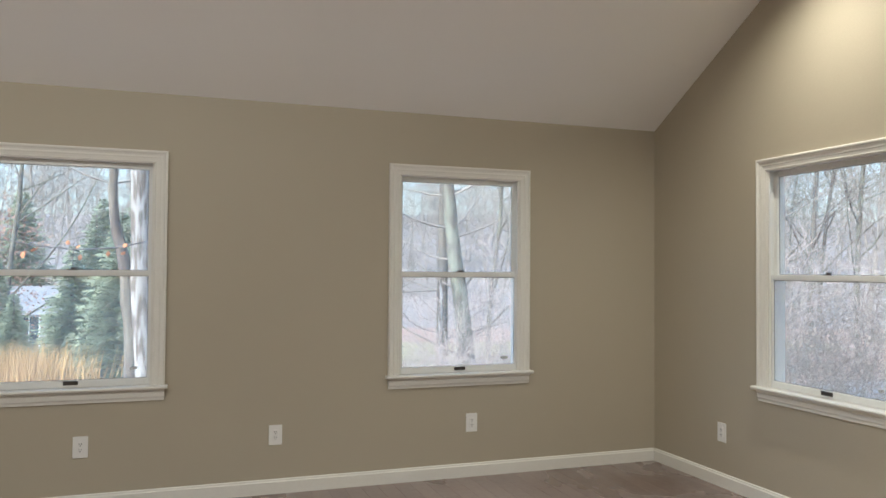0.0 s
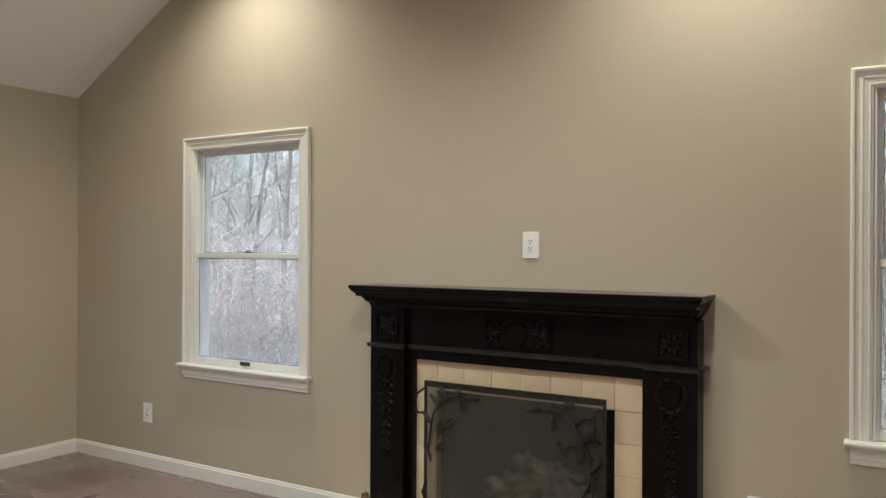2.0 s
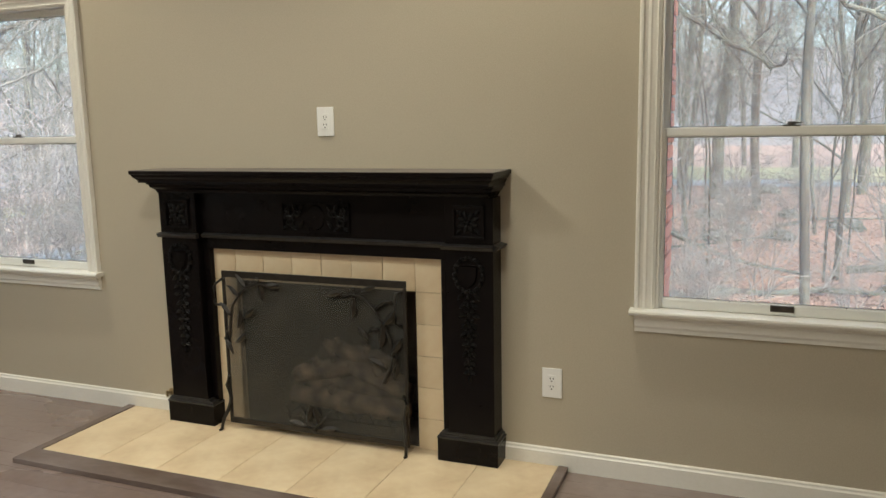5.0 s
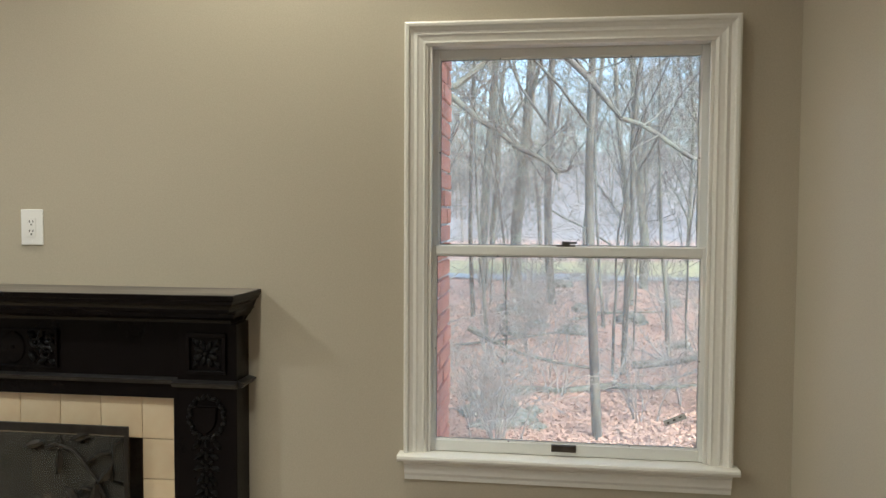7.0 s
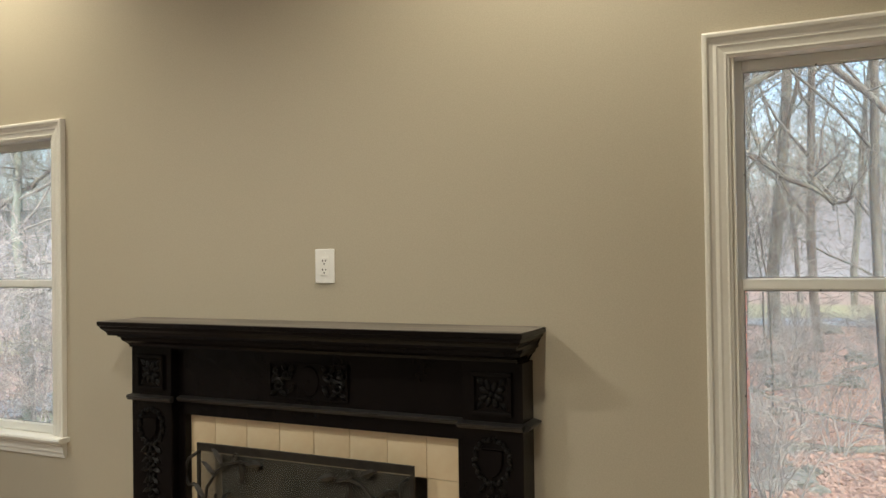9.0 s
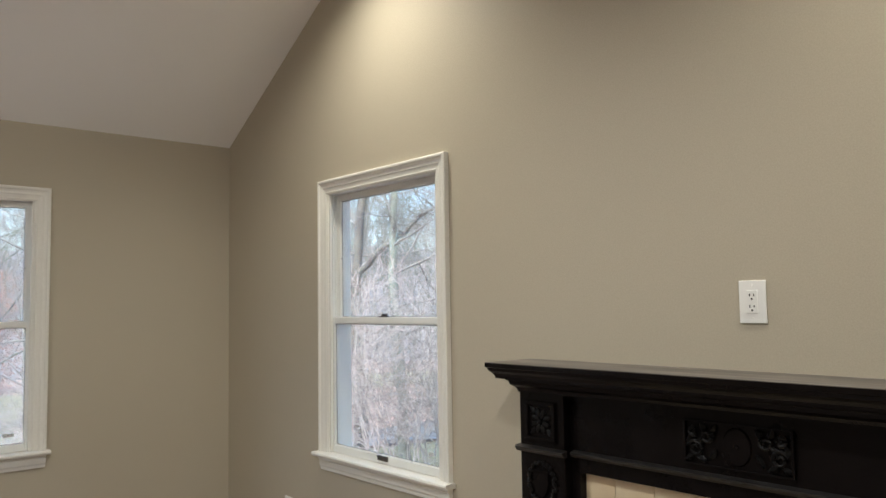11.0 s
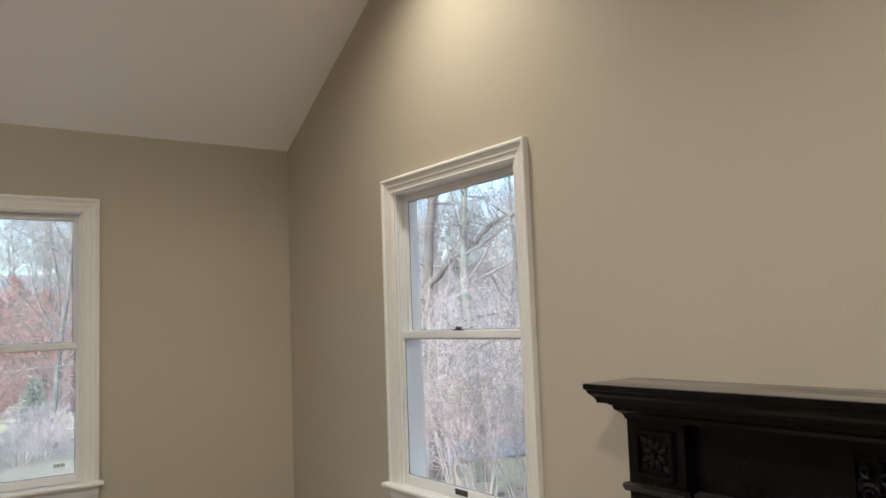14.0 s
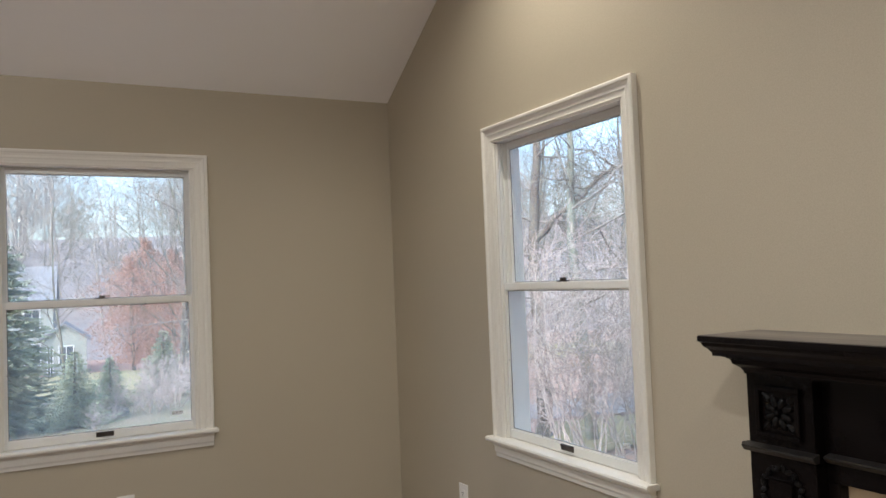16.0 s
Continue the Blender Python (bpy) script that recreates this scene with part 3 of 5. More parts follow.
X_PIL, X_BASE, X_TILE, X_FRAME = 3.912, 3.900, 3.985, 3.950


def mantel():
    """Black carved mantelpiece. Local y runs along the wall from its middle, x as in the room."""
    ob = thing("fireplace_mantel", pose(0, MP, 0), "black painted carved wood mantelpiece with shelf and pilasters", "mantelpiece")
    sh = [(X_E - 0.001, 1.240), (3.782, 1.240), (3.782, 1.226), (3.788, 1.222), (3.791, 1.213), (3.801, 1.204), (3.808, 1.194), (3.808, 1.186), (X_E - 0.001, 1.186)]
    y_mid, hw = 0.0, 0.863

    def returned(prof, half, off=0.0):
        """A moulding that turns the corners: the overhang at the ends follows the one in front."""
        x_back = max(x for x, z in prof)
        bm = bmesh.new()
        inset = lambda x: x - min(q for q, z in prof)
        rows = [[bm.verts.new((x_back, off - half + inset(x), z)) if x < x_back else bm.verts.new((x_back, off - half + inset(x_in), z)) for (x, z), x_in in zip(prof, ends)]
                for ends in [[prof[1][0]] + [x for x, z in prof[1:-1]] + [prof[-2][0]]]]
        c0 = [bm.verts.new((x, off - half + inset(x if x < x_back else q), z)) for (x, z), q in zip(prof, [prof[1][0]] + [x for x, z in prof[1:-1]] + [prof[-2][0]])]
        c1 = [bm.verts.new((x, off + half - inset(x if x < x_back else q), z)) for (x, z), q in zip(prof, [prof[1][0]] + [x for x, z in prof[1:-1]] + [prof[-2][0]])]
        e0 = rows[0]
        e1 = [bm.verts.new((x_back, 2 * off - v.co.y, v.co.z)) for v in e0]
        k = len(prof)
        for a, b in ((e0, c0), (c0, c1), (c1, e1)):
            for i in range(k - 1):
                bm.faces.new((a[i], a[i + 1], b[i + 1], b[i]))
        bm.faces.new(e0)
        bm.faces.new(e1[::-1])
        bmesh.ops.remove_doubles(bm, verts=bm.verts, dist=1e-5)
        return bm

    part("shelf", returned(sh, hw, y_mid), M_BLACK, ob, "black shelf with an ogee edge")
    part("shelf_top", boxed(3.7835, X_E - 0.001, -0.8615, 0.8615, 1.2400, 1.2425, bevel=0.001), M_SHEEN, ob, "dusty shelf top with a dull sheen put into its grey")
    bed = [(X_E - 0.001, 1.1855), (3.858, 1.1855), (3.858, 1.176), (3.866, 1.172), (3.870, 1.160), (3.884, 1.150), (3.890, 1.140), (3.890, 1.134), (X_E - 0.001, 1.134)]
    part("bed_moulding", returned(bed, 0.838, 0.0), M_BLACK, ob)
    for k in range(74):
        y = -0.60 + k * 1.2 / 73
        part("dentil", boxed(3.872, 3.884, y - 0.0048, y + 0.0048, 1.160, 1.174), M_BLACK, ob)
    # frieze board and inner frame
    part("frieze", boxed(3.948, 4.019, -0.6135, 0.6135, 0.938, 1.136), M_BLACK, ob)
    part("lintel_board", boxed(X_FRAME, 4.019, -0.6135, 0.6135, 0.873, 0.925, bevel=0.002), M_BLACK, ob)
    for s in (-1, 1):
        part("inner_frame", boxed(X_FRAME, 4.019, *sorted((s * 0.580, s * 0.6135)), HZ, 0.8725, bevel=0.002), M_BLACK, ob)
        part("pilaster", boxed(X_PIL, 4.019, *sorted((s * 0.614, s * 0.818)), 0.13, 1.1345, bevel=0.002), M_BLACK, ob)
        bm = bmesh.new()
        box(bm, X_BASE, 4.018, *sorted((s * 0.572 + 0.002, s * 0.838 + 0.002)), HZ, 0.118, bevel=0.002)
        part("plinth", bm, M_BLACK, ob)
        # cap in the greyer black, its lit edges painted rather than reflected
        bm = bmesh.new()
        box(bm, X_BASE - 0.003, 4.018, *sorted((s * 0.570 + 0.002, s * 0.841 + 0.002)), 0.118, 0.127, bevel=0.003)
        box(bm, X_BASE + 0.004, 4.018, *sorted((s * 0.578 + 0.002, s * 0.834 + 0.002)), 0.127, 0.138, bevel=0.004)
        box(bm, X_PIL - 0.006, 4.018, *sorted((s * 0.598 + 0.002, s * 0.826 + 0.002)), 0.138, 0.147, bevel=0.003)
        part("plinth_cap", bm, M_BLACK_LIFTED, ob, "black stepped plinth cap with its highlight put into the colour")
        c = s * 0.716
        # rosette block: raised square frame, flower within
        bm = bmesh.new()
        a = 0.069
        for y0, y1, z0, z1 in ((-a, a, a - 0.014, a), (-a, a, -a, -a + 0.014), (-a, -a + 0.014, -a + 0.014, a - 0.014), (a - 0.014, a, -a + 0.014, a - 0.014)):
            box(bm, X_PIL - 0.012, X_PIL + 0.002, c + y0, c + y1, 1.036 + z0, 1.036 + z1, bevel=0.003)
        block = part("rosette_block", bm, M_BLACK, ob)
        rose = part("rosette", blob(bmesh.new(), (X_PIL - 0.010, c, 1.036), (0.008, 0.008, 0.008)), M_CARVE, block, "carved rosette", smooth=True)
        for k in range(8):
            an = math.tau * k / 8 + 0.39
            ln = 0.030 if k % 2 else 0.026
            bm = blob(bmesh.new(), (X_PIL - 0.003, c + ln * math.cos(an), 1.036 + ln * math.sin(an)), (0.0075, 0.019, 0.0095), Matrix.Rotation(an, 4, "X"))
            part("petal", bm, M_CARVE, block, smooth=True)
        for k in range(4):
            an = math.tau * k / 4 + math.pi / 4
            part("corner_leaf", leaf(bmesh.new(), (X_PIL - 0.002, c + 0.053 * math.cos(an), 1.036 + 0.053 * math.sin(an)), 0.030, 0.022, an - math.pi / 2, 0.007), M_CARVE, block)
        # shield with a wreath of leaves and a hanging spray
        bm = bmesh.new()
        outline = [(-0.036, 0.040), (0.036, 0.040), (0.038, 0.034), (0.036, -0.004), (0.028, -0.030), (0.012, -0.047), (0, -0.054), (-0.012, -0.047), (-0.028, -0.030), (-0.036, -0.004), (-0.038, 0.034)]
        zc = 0.822
        fr = [bm.verts.new((X_PIL - 0.011, c + y * 0.9, zc + z * 0.9)) for y, z in outline]
        bk = [bm.verts.new((X_PIL + 0.002, c + y, zc + z)) for y, z in outline]
        bm.faces.new(fr)
        for i in range(len(fr)):
            bm.faces.new((fr[i], bk[i], bk[(i + 1) % len(fr)], fr[(i + 1) % len(fr)]))
        box(bm, X_PIL - 0.014, X_PIL, c - 0.042, c + 0.042, zc + 0.040, zc + 0.045, bevel=0.0015)
        shield = part("shield", bm, M_BLACK, ob, "carved shield ornament")
        for k in range(22):
            an = math.tau * k / 22
            ry, rz = 0.060, 0.066
            y, z = c + ry * math.cos(an), zc + 0.004 + rz * math.sin(an) * (1.0 if math.sin(an) > 0 else 1.08)
            bm = blob(bmesh.new(), (X_PIL - 0.004 - 0.003 * (k % 2), y, z), (0.007, 0.0125, 0.0075), Matrix.Rotation(an + (0.9 if k % 2 else -0.5), 4, "X"), 7, 4)
            part("wreath_leaf", bm, M_CARVE, shield)
        for k in range(9):
            z = 0.738 - k * 0.040
            w = 0.036 * (1 - k / 13)
            for q in (-1, 1):
                bm = leaf(bmesh.new(), (X_PIL - 0.003, c + q * w * (0.75 if k % 2 else 0.95), z - 0.004), 0.040 - 0.001 * k, 0.022, q * (0.75 + 0.3 * (k % 3)), 0.010)
                part("spray_leaf", bm, M_CARVE, shield)
                bm = blob(bmesh.new(), (X_PIL - 0.005, c + q * w * 0.45, z + 0.016), (0.006, 0.009, 0.007), Matrix.Rotation(q * 0.7, 4, "X"), 7, 4)
                part("berry", bm, M_CARVE, shield)
            part("berry", blob(bmesh.new(), (X_PIL - 0.007, c, z), (0.008, 0.008, 0.014), None, 7, 4), M_CARVE, shield)
        part("spray_leaf", leaf(bmesh.new(), (X_PIL - 0.003, c, 0.386), 0.034, 0.018, math.pi, 0.008), M_CARVE, shield)
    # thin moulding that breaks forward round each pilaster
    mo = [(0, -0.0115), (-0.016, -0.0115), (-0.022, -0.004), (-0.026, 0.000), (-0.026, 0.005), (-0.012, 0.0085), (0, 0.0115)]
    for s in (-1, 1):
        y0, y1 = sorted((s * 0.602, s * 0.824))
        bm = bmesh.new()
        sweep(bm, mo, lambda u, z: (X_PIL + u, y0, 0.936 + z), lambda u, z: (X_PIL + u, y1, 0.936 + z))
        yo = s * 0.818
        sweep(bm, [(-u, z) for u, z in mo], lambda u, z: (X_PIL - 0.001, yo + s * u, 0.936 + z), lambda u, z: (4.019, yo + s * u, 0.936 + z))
        part("waist_moulding", bm, M_BLACK_LIFTED, ob)
    part("waist_moulding", sweep(bmesh.new(), mo, lambda u, z: (X_FRAME + u, -0.6015, 0.936 + z), lambda u, z: (X_FRAME + u, 0.6015, 0.936 + z)), M_BLACK_LIFTED, ob)
    # middle panel with scrolls on both sides of a round medallion
    bm = bmesh.new()
    for y0, y1, z0, z1 in ((-0.168, 0.168, 0.060, 0.066), (-0.168, 0.168, -0.066, -0.060), (-0.168, -0.160, -0.060, 0.060), (0.160, 0.168, -0.060, 0.060)):
        box(bm, 3.936, 3.950, y0, y1, 1.032 + z0, 1.032 + z1, bevel=0.002)
    panel = part("carved_panel", bm, M_BLACK, ob, "carved acanthus panel")
    bm = bmesh.new()
    bmesh.ops.create_cone(bm, cap_ends=True, segments=28, radius1=0.050, radius2=0.046, depth=0.006, matrix=pose(3.9455, 0, 1.032, 0, -90) @ Matrix.Diagonal((1.12, 0.9, 1, 1)))
    blob(bm, (3.942, 0, 1.032), (0.006, 0.008, 0.008))
    part("medallion", bm, M_BLACK, panel, smooth=False)
    for s in (-1, 1):
        cy = s * 0.108
        for dy, dz, r, turns, ph in ((0.020, -0.018, 0.026, 1.4, 0.4), (-0.018, 0.022, 0.020, 1.2, 2.6), (0.028, 0.034, 0.015, 1.1, 4.0)):
            pts = []
            for i in range(18):
                f = i / 17
                an = ph + f * turns * math.tau
                rr = r * (1 - 0.75 * f)
                pts.append((3.938, cy + s * (dy + rr * math.cos(an)), 1.032 + dz + rr * math.sin(an)))
            part("scroll", tube(bmesh.new(), pts, [0.0062 * (1 - 0.45 * i / 17) for i in range(18)], 6), M_CARVE, panel, "carved leafy scroll")
        for dy, dz, an, ln in ((-0.036, -0.030, 0.6, 0.042), (0.002, -0.046, -1.1, 0.040), (0.040, 0.006, 0.3, 0.040), (-0.004, 0.048, -0.4, 0.034), (-0.038, 0.046, 0.7, 0.030), (0.040, -0.046, 1.2, 0.030), (0.006, 0.004, 0.9, 0.036)):
            part("carved_leaf", leaf(bmesh.new(), (3.941, cy + s * dy, 1.032 + dz), ln, 0.021, s * an, 0.009), M_CARVE, panel)
    return ob


mantel()

# tiled surround: mortar bed and single tiles
surround = thing("fireplace_surround", pose(0, 0, 0), "cream square tiles round the firebox opening", "tile surround")
bm = bmesh.new()
box(bm, 3.9885, 4.019, FP - 0.588, FP + 0.588, 0.722, 0.8725)
box(bm, 3.9885, 4.019, FP - 0.588, FP - 0.4535, HZ, 0.722)
box(bm, 3.9885, 4.019, FP + 0.4535, FP + 0.588, HZ, 0.722)
part("grout_bed", bm, M_GROUT, surround)


def tile_mesh(name, a, b, h, bevel, mat, axis):
    bm = bmesh.new()
    if axis == "x":
        box(bm, -h, 0, -a / 2, a / 2, -b / 2, b / 2)
    else:
        box(bm, -a / 2, a / 2, -b / 2, b / 2, -h, 0)
    bmesh.ops.bevel(bm, geom=list(bm.edges), offset=bevel, segments=1, affect="EDGES")
    return finish(name, bm, mat)


J = 0.0022
ys = [FP + 0.588, FP + 0.4545, FP + 0.303, FP + 0.1515, FP, FP - 0.1515, FP - 0.303, FP - 0.4545, FP - 0.588]
top_tile, end_tile, side_tile = (tile_mesh("tile", 0.1515 - J, 0.148, 0.006, 0.0012, M_TILE, "x"), tile_mesh("tile", 0.1335 - J, 0.148, 0.006, 0.0012, M_TILE, "x"),
                                 tile_mesh("tile", 0.1335 - J, 0.1404 - J, 0.006, 0.0012, M_TILE, "x"))
for i in range(8):
    part("tile", end_tile if i in (0, 7) else top_tile, None, surround, m=pose(3.9895, (ys[i] + ys[i + 1]) / 2, 0.7980))
for k in range(5):
    for s in (-1, 1):
        part("tile", side_tile, None, surround, m=pose(3.9895, FP + s * 0.5212, HZ + 0.0702 + 0.1404 * k))

# firebox with splayed sides, and the gas logs in it
bm = bmesh.new()
x0, x1, ya, yb, zt = 4.0195, 4.50, 0.4535, 0.33, 0.722
o = [(x0, -ya, HZ), (x0, ya, HZ), (x0, ya, zt), (x0, -ya, zt)]
n_ = [(x1, -yb, HZ), (x1, yb, HZ), (x1, yb, zt - 0.08), (x1, -yb, zt - 0.08)]
vo, vn = [bm.verts.new(p) for p in o], [bm.verts.new(p) for p in n_]
for i in range(4):
    bm.faces.new((vo[i], vo[(i + 1) % 4], vn[(i + 1) % 4], vn[i]))
bm.faces.new(vn)
firebox = new("firebox", finish("firebox", bm, M_SOOT))
firebox.location = (0, FP, 0)
solidify = firebox.modifiers.new("thickness", "SOLIDIFY")
solidify.thickness, solidify.offset = 0.012, 1.0
tagged(firebox, "sooty firebrick firebox behind the screen", "firebox")


def gas_log(y0, y1, x, z, r, dx, dz, seed):
    rng = random.Random(seed)
    bm = bmesh.new()
    n = 9
    pts = [(x + dx * (i / (n - 1) - 0.5) + rng.uniform(-0.008, 0.008), y0 + (y1 - y0) * i / (n - 1), z + dz * (i / (n - 1) - 0.5) + rng.uniform(-0.006, 0.006)) for i in range(n)]
    tube(bm, pts, [r * rng.uniform(0.82, 1.1) * (0.8 if i in (0, n - 1) else 1) for i in range(n)], 10)
    for q in range(2):
        i = rng.randrange(2, n - 2)
        p = Vector(pts[i])
        tube(bm, [p, p + Vector((-0.03, rng.uniform(-0.03, 0.03), r * 1.5))], [r * 0.5, r * 0.38], 8)
    return solid("gas_log", bm, M_LOG, "charred ceramic gas log in the firebox", "gas log", "logs in the firebox", smooth=True)


gas_log(FP - 0.34, FP + 0.30, 4.16, 0.120, 0.052, 0.05, 0.00, 3)
gas_log(FP - 0.28, FP + 0.26, 4.28, 0.155, 0.062, -0.06, 0.02, 4)
gas_log(FP - 0.32, FP + 0.02, 4.20, 0.245, 0.050, 0.10, 0.06, 5)
gas_log(FP - 0.04, FP + 0.28, 4.22, 0.250, 0.046, -0.10, -0.05, 6)
gas_log(FP - 0.22, FP + 0.16, 4.25, 0.335, 0.040, 0.04, 0.05, 7)
grate = thing("fire_grate", pose(0, FP, 0), "black iron grate under the logs", "grate")
for k in range(7):
    part("bar", tube(bmesh.new(), [(4.06, -0.27 + 0.09 * k, 0.11), (4.09, -0.27 + 0.09 * k, 0.060), (4.34, -0.27 + 0.09 * k, 0.060)], 0.007, 6), M_IRON, grate)
for x in (4.10, 4.32):
    part("rail", boxed(x - 0.006, x + 0.006, -0.31, 0.31, 0.046, 0.056), M_IRON, grate)
    for s in (-1, 1):
        part("leg", boxed(x - 0.006, x + 0.006, s * 0.28 - 0.006, s * 0.28 + 0.006, HZ, 0.046), M_IRON, grate)


def fire_screen():
    """A flat iron screen with vines and leaves, on two bent legs."""
    ob = thing("fire_screen", pose(3.918, 2.196, 0), "wrought-iron fire screen with wire mesh and leafy vines", "fire screen")
    h, zb, zt = 0.464, 0.046, 0.778
    for a in ((-h, h, zt - 0.030, zt), (-h, h, zb, zb + 0.026), (-h, -h + 0.014, zb + 0.026, zt - 0.030), (h - 0.014, h, zb + 0.026, zt - 0.030)):
        part("frame_bar", boxed(0, 0.010, *a, bevel=0.002), M_IRON, ob)
    bm = boxed(0.004, 0.006, -h + 0.008, h - 0.008, zb + 0.02, zt - 0.02)
    part("wire_mesh", bm, M_MESH, ob, "fine dark see-through wire mesh")
    for s in (-1, 1):
        y = s * (h - 0.016)
        f = s * (h + 0.018) if s > 0 else -h - 0.002
        pts = [(-0.008, y, 0.285), (-0.012, y + s * 0.014, 0.235), (-0.006, y - s * 0.002, 0.170), (-0.016, y + s * 0.010, 0.115), (-0.030, f - s * 0.006, 0.075), (-0.044, f, HZ + 0.008)]
        leg = part("leg", tube(bmesh.new(), pts, [0.008, 0.009, 0.0085, 0.0095, 0.008, 0.007], 8), M_IRON, ob, smooth=True)
        part("foot", blob(bmesh.new(), (-0.048, f, HZ + 0.006), (0.016, 0.009, 0.006)), M_IRON, leg, smooth=True)
    # pull handles on both upright bars
    part("handle", tube(bmesh.new(), [(-0.002, h - 0.012, 0.745), (-0.010, h + 0.030, 0.715), (-0.012, h + 0.036, 0.700), (-0.012, h + 0.036, 0.630), (-0.010, h + 0.030, 0.618), (-0.002, h - 0.004, 0.618)], 0.006, 8), M_IRON, ob, "bent iron handle", smooth=True)
    part("handle", tube(bmesh.new(), [(-0.004, -h + 0.020, 0.735), (-0.020, -h + 0.040, 0.720), (-0.022, -h + 0.044, 0.600), (-0.004, -h + 0.020, 0.585)], 0.006, 8), M_IRON, ob, "bent iron handle", smooth=True)

    def vine(pts, leaves):
        v = part("vine", tube(bmesh.new(), [(-0.008 - 0.008 * (i % 2), y, z) for i, (y, z) in enumerate(pts)], [0.0075 - 0.003 * i / len(pts) for i in range(len(pts))], 7), M_IRON, ob, "forged vine stem", smooth=True)
        for y, z, an, ln in leaves:
            bm = leaf(bmesh.new(), (-0.016, y, z), ln, ln * 0.34, an, 0.010)
            part("leaf", bm, M_IRON, v)

    vine([(0.435, 0.440), (0.420, 0.500), (0.418, 0.560), (0.400, 0.620), (0.360, 0.680), (0.310, 0.715), (0.250, 0.728), (0.205, 0.722)],
         [(0.345, 0.735, 2.5, 0.085), (0.390, 0.690, 2.3, 0.080), (0.240, 0.690, 3.0, 0.080), (0.180, 0.726, 1.5, 0.085), (0.435, 0.600, 2.4, 0.085), (0.365, 0.560, 0.2, 0.085), (0.310, 0.590, 0.9, 0.08), (0.360, 0.470, 0.9, 0.075), (0.430, 0.430, 2.6, 0.085)])
    vine([(-0.355, 0.330), (-0.395, 0.400), (-0.405, 0.470), (-0.395, 0.530), (-0.360, 0.590), (-0.320, 0.650), (-0.270, 0.695), (-0.215, 0.715), (-0.170, 0.700)],
         [(-0.135, 0.712, 1.3, 0.085), (-0.225, 0.655, 0.1, 0.085), (-0.270, 0.540, 2.5, 0.080), (-0.355, 0.540, 0.1, 0.11), (-0.395, 0.620, 0.7, 0.090), (-0.330, 0.420, 2.0, 0.090), (-0.425, 0.500, 0.6, 0.090), (-0.300, 0.742, 1.2, 0.075), (-0.420, 0.395, 0.2, 0.080)])
    vine([(-0.325, 0.655), (-0.370, 0.690), (-0.405, 0.690)], [])
    vine([(-0.345, 0.560), (-0.310, 0.570), (-0.290, 0.550)], [])
    vine([(0.060, 0.140), (0.030, 0.105), (0.000, 0.082), (-0.040, 0.110), (-0.062, 0.140)],
         [(0.020, 0.150, 0.25, 0.085), (-0.015, 0.150, -0.25, 0.085), (0.080, 0.095, 1.75, 0.085), (-0.085, 0.090, 1.4, 0.085)])
    for y, z in ((0.265, 0.745), (-0.222, 0.730), (0.432, 0.505), (-0.412, 0.455), (0.0, 0.070)):
        pts = [(-0.014, y + 0.011 * math.cos(math.tau * i / 10), z + 0.011 * math.sin(math.tau * i / 10)) for i in range(10)]
        part("curl", tube(bmesh.new(), pts, 0.004, 6), M_IRON, ob, smooth=True)
    return ob


fire_screen()

# hearth slab of long stone tiles, framed in wood
H_X, H_Y0, H_Y1 = 3.424, 1.101, 3.313
hearth = thing("hearth", pose(0, 0, 0), "flush cream stone tile hearth in front of the fireplace", "hearth")
part("mortar_bed", boxed(H_X, 4.0045, H_Y0, H_Y1, -0.005, HZ - 0.0025), M_GROUT, hearth)
cols = 7
cw, rw = (H_Y1 - H_Y0) / cols, 4.0045 - H_X
ht = tile_mesh("tile", rw - 0.0022, cw - 0.0022, 0.010, 0.0012, M_HEARTH, "z")
for i in range(cols):
    part("tile", ht, None, hearth, m=pose(H_X + rw / 2, H_Y0 + cw * (i + 0.5), HZ))
edge = thing("hearth_border", pose(0, 0, 0), "dark stained wooden border strip round the hearth", "floor trim")
bw, side, bz = 0.116, 0.042, 0.024


def strip(pts):
    bm = bmesh.new()
    lo, hi = [bm.verts.new((x, y, 0)) for x, y in pts], [bm.verts.new((x, y, bz)) for x, y in pts]
    bm.faces.new(lo[::-1])
    bm.faces.new(hi)
    for i in range(4):
        bm.faces.new((lo[i], lo[(i + 1) % 4], hi[(i + 1) % 4], hi[i]))
    bmesh.ops.bevel(bm, geom=list(bm.edges), offset=0.002, segments=1, affect="EDGES")
    return bm


xi, xo = H_X - 0.001, H_X - bw
part("border_board", strip([(xo, H_Y0 - side), (xi, H_Y0 - side), (xi, H_Y1 + side), (xo, H_Y1 + side)]), M_BORDER, edge)
part("border_board", strip([(xi + 0.002, H_Y1 + 0.002), (4.004, H_Y1 + 0.002), (4.004, H_Y1 + side), (xi + 0.002, H_Y1 + side)]), M_BORDER, edge)
part("border_board", strip([(xi + 0.002, H_Y0 - side), (4.004, H_Y0 - side), (4.004, H_Y0 - 0.002), (xi + 0.002, H_Y0 - 0.002)]), M_BORDER, edge)


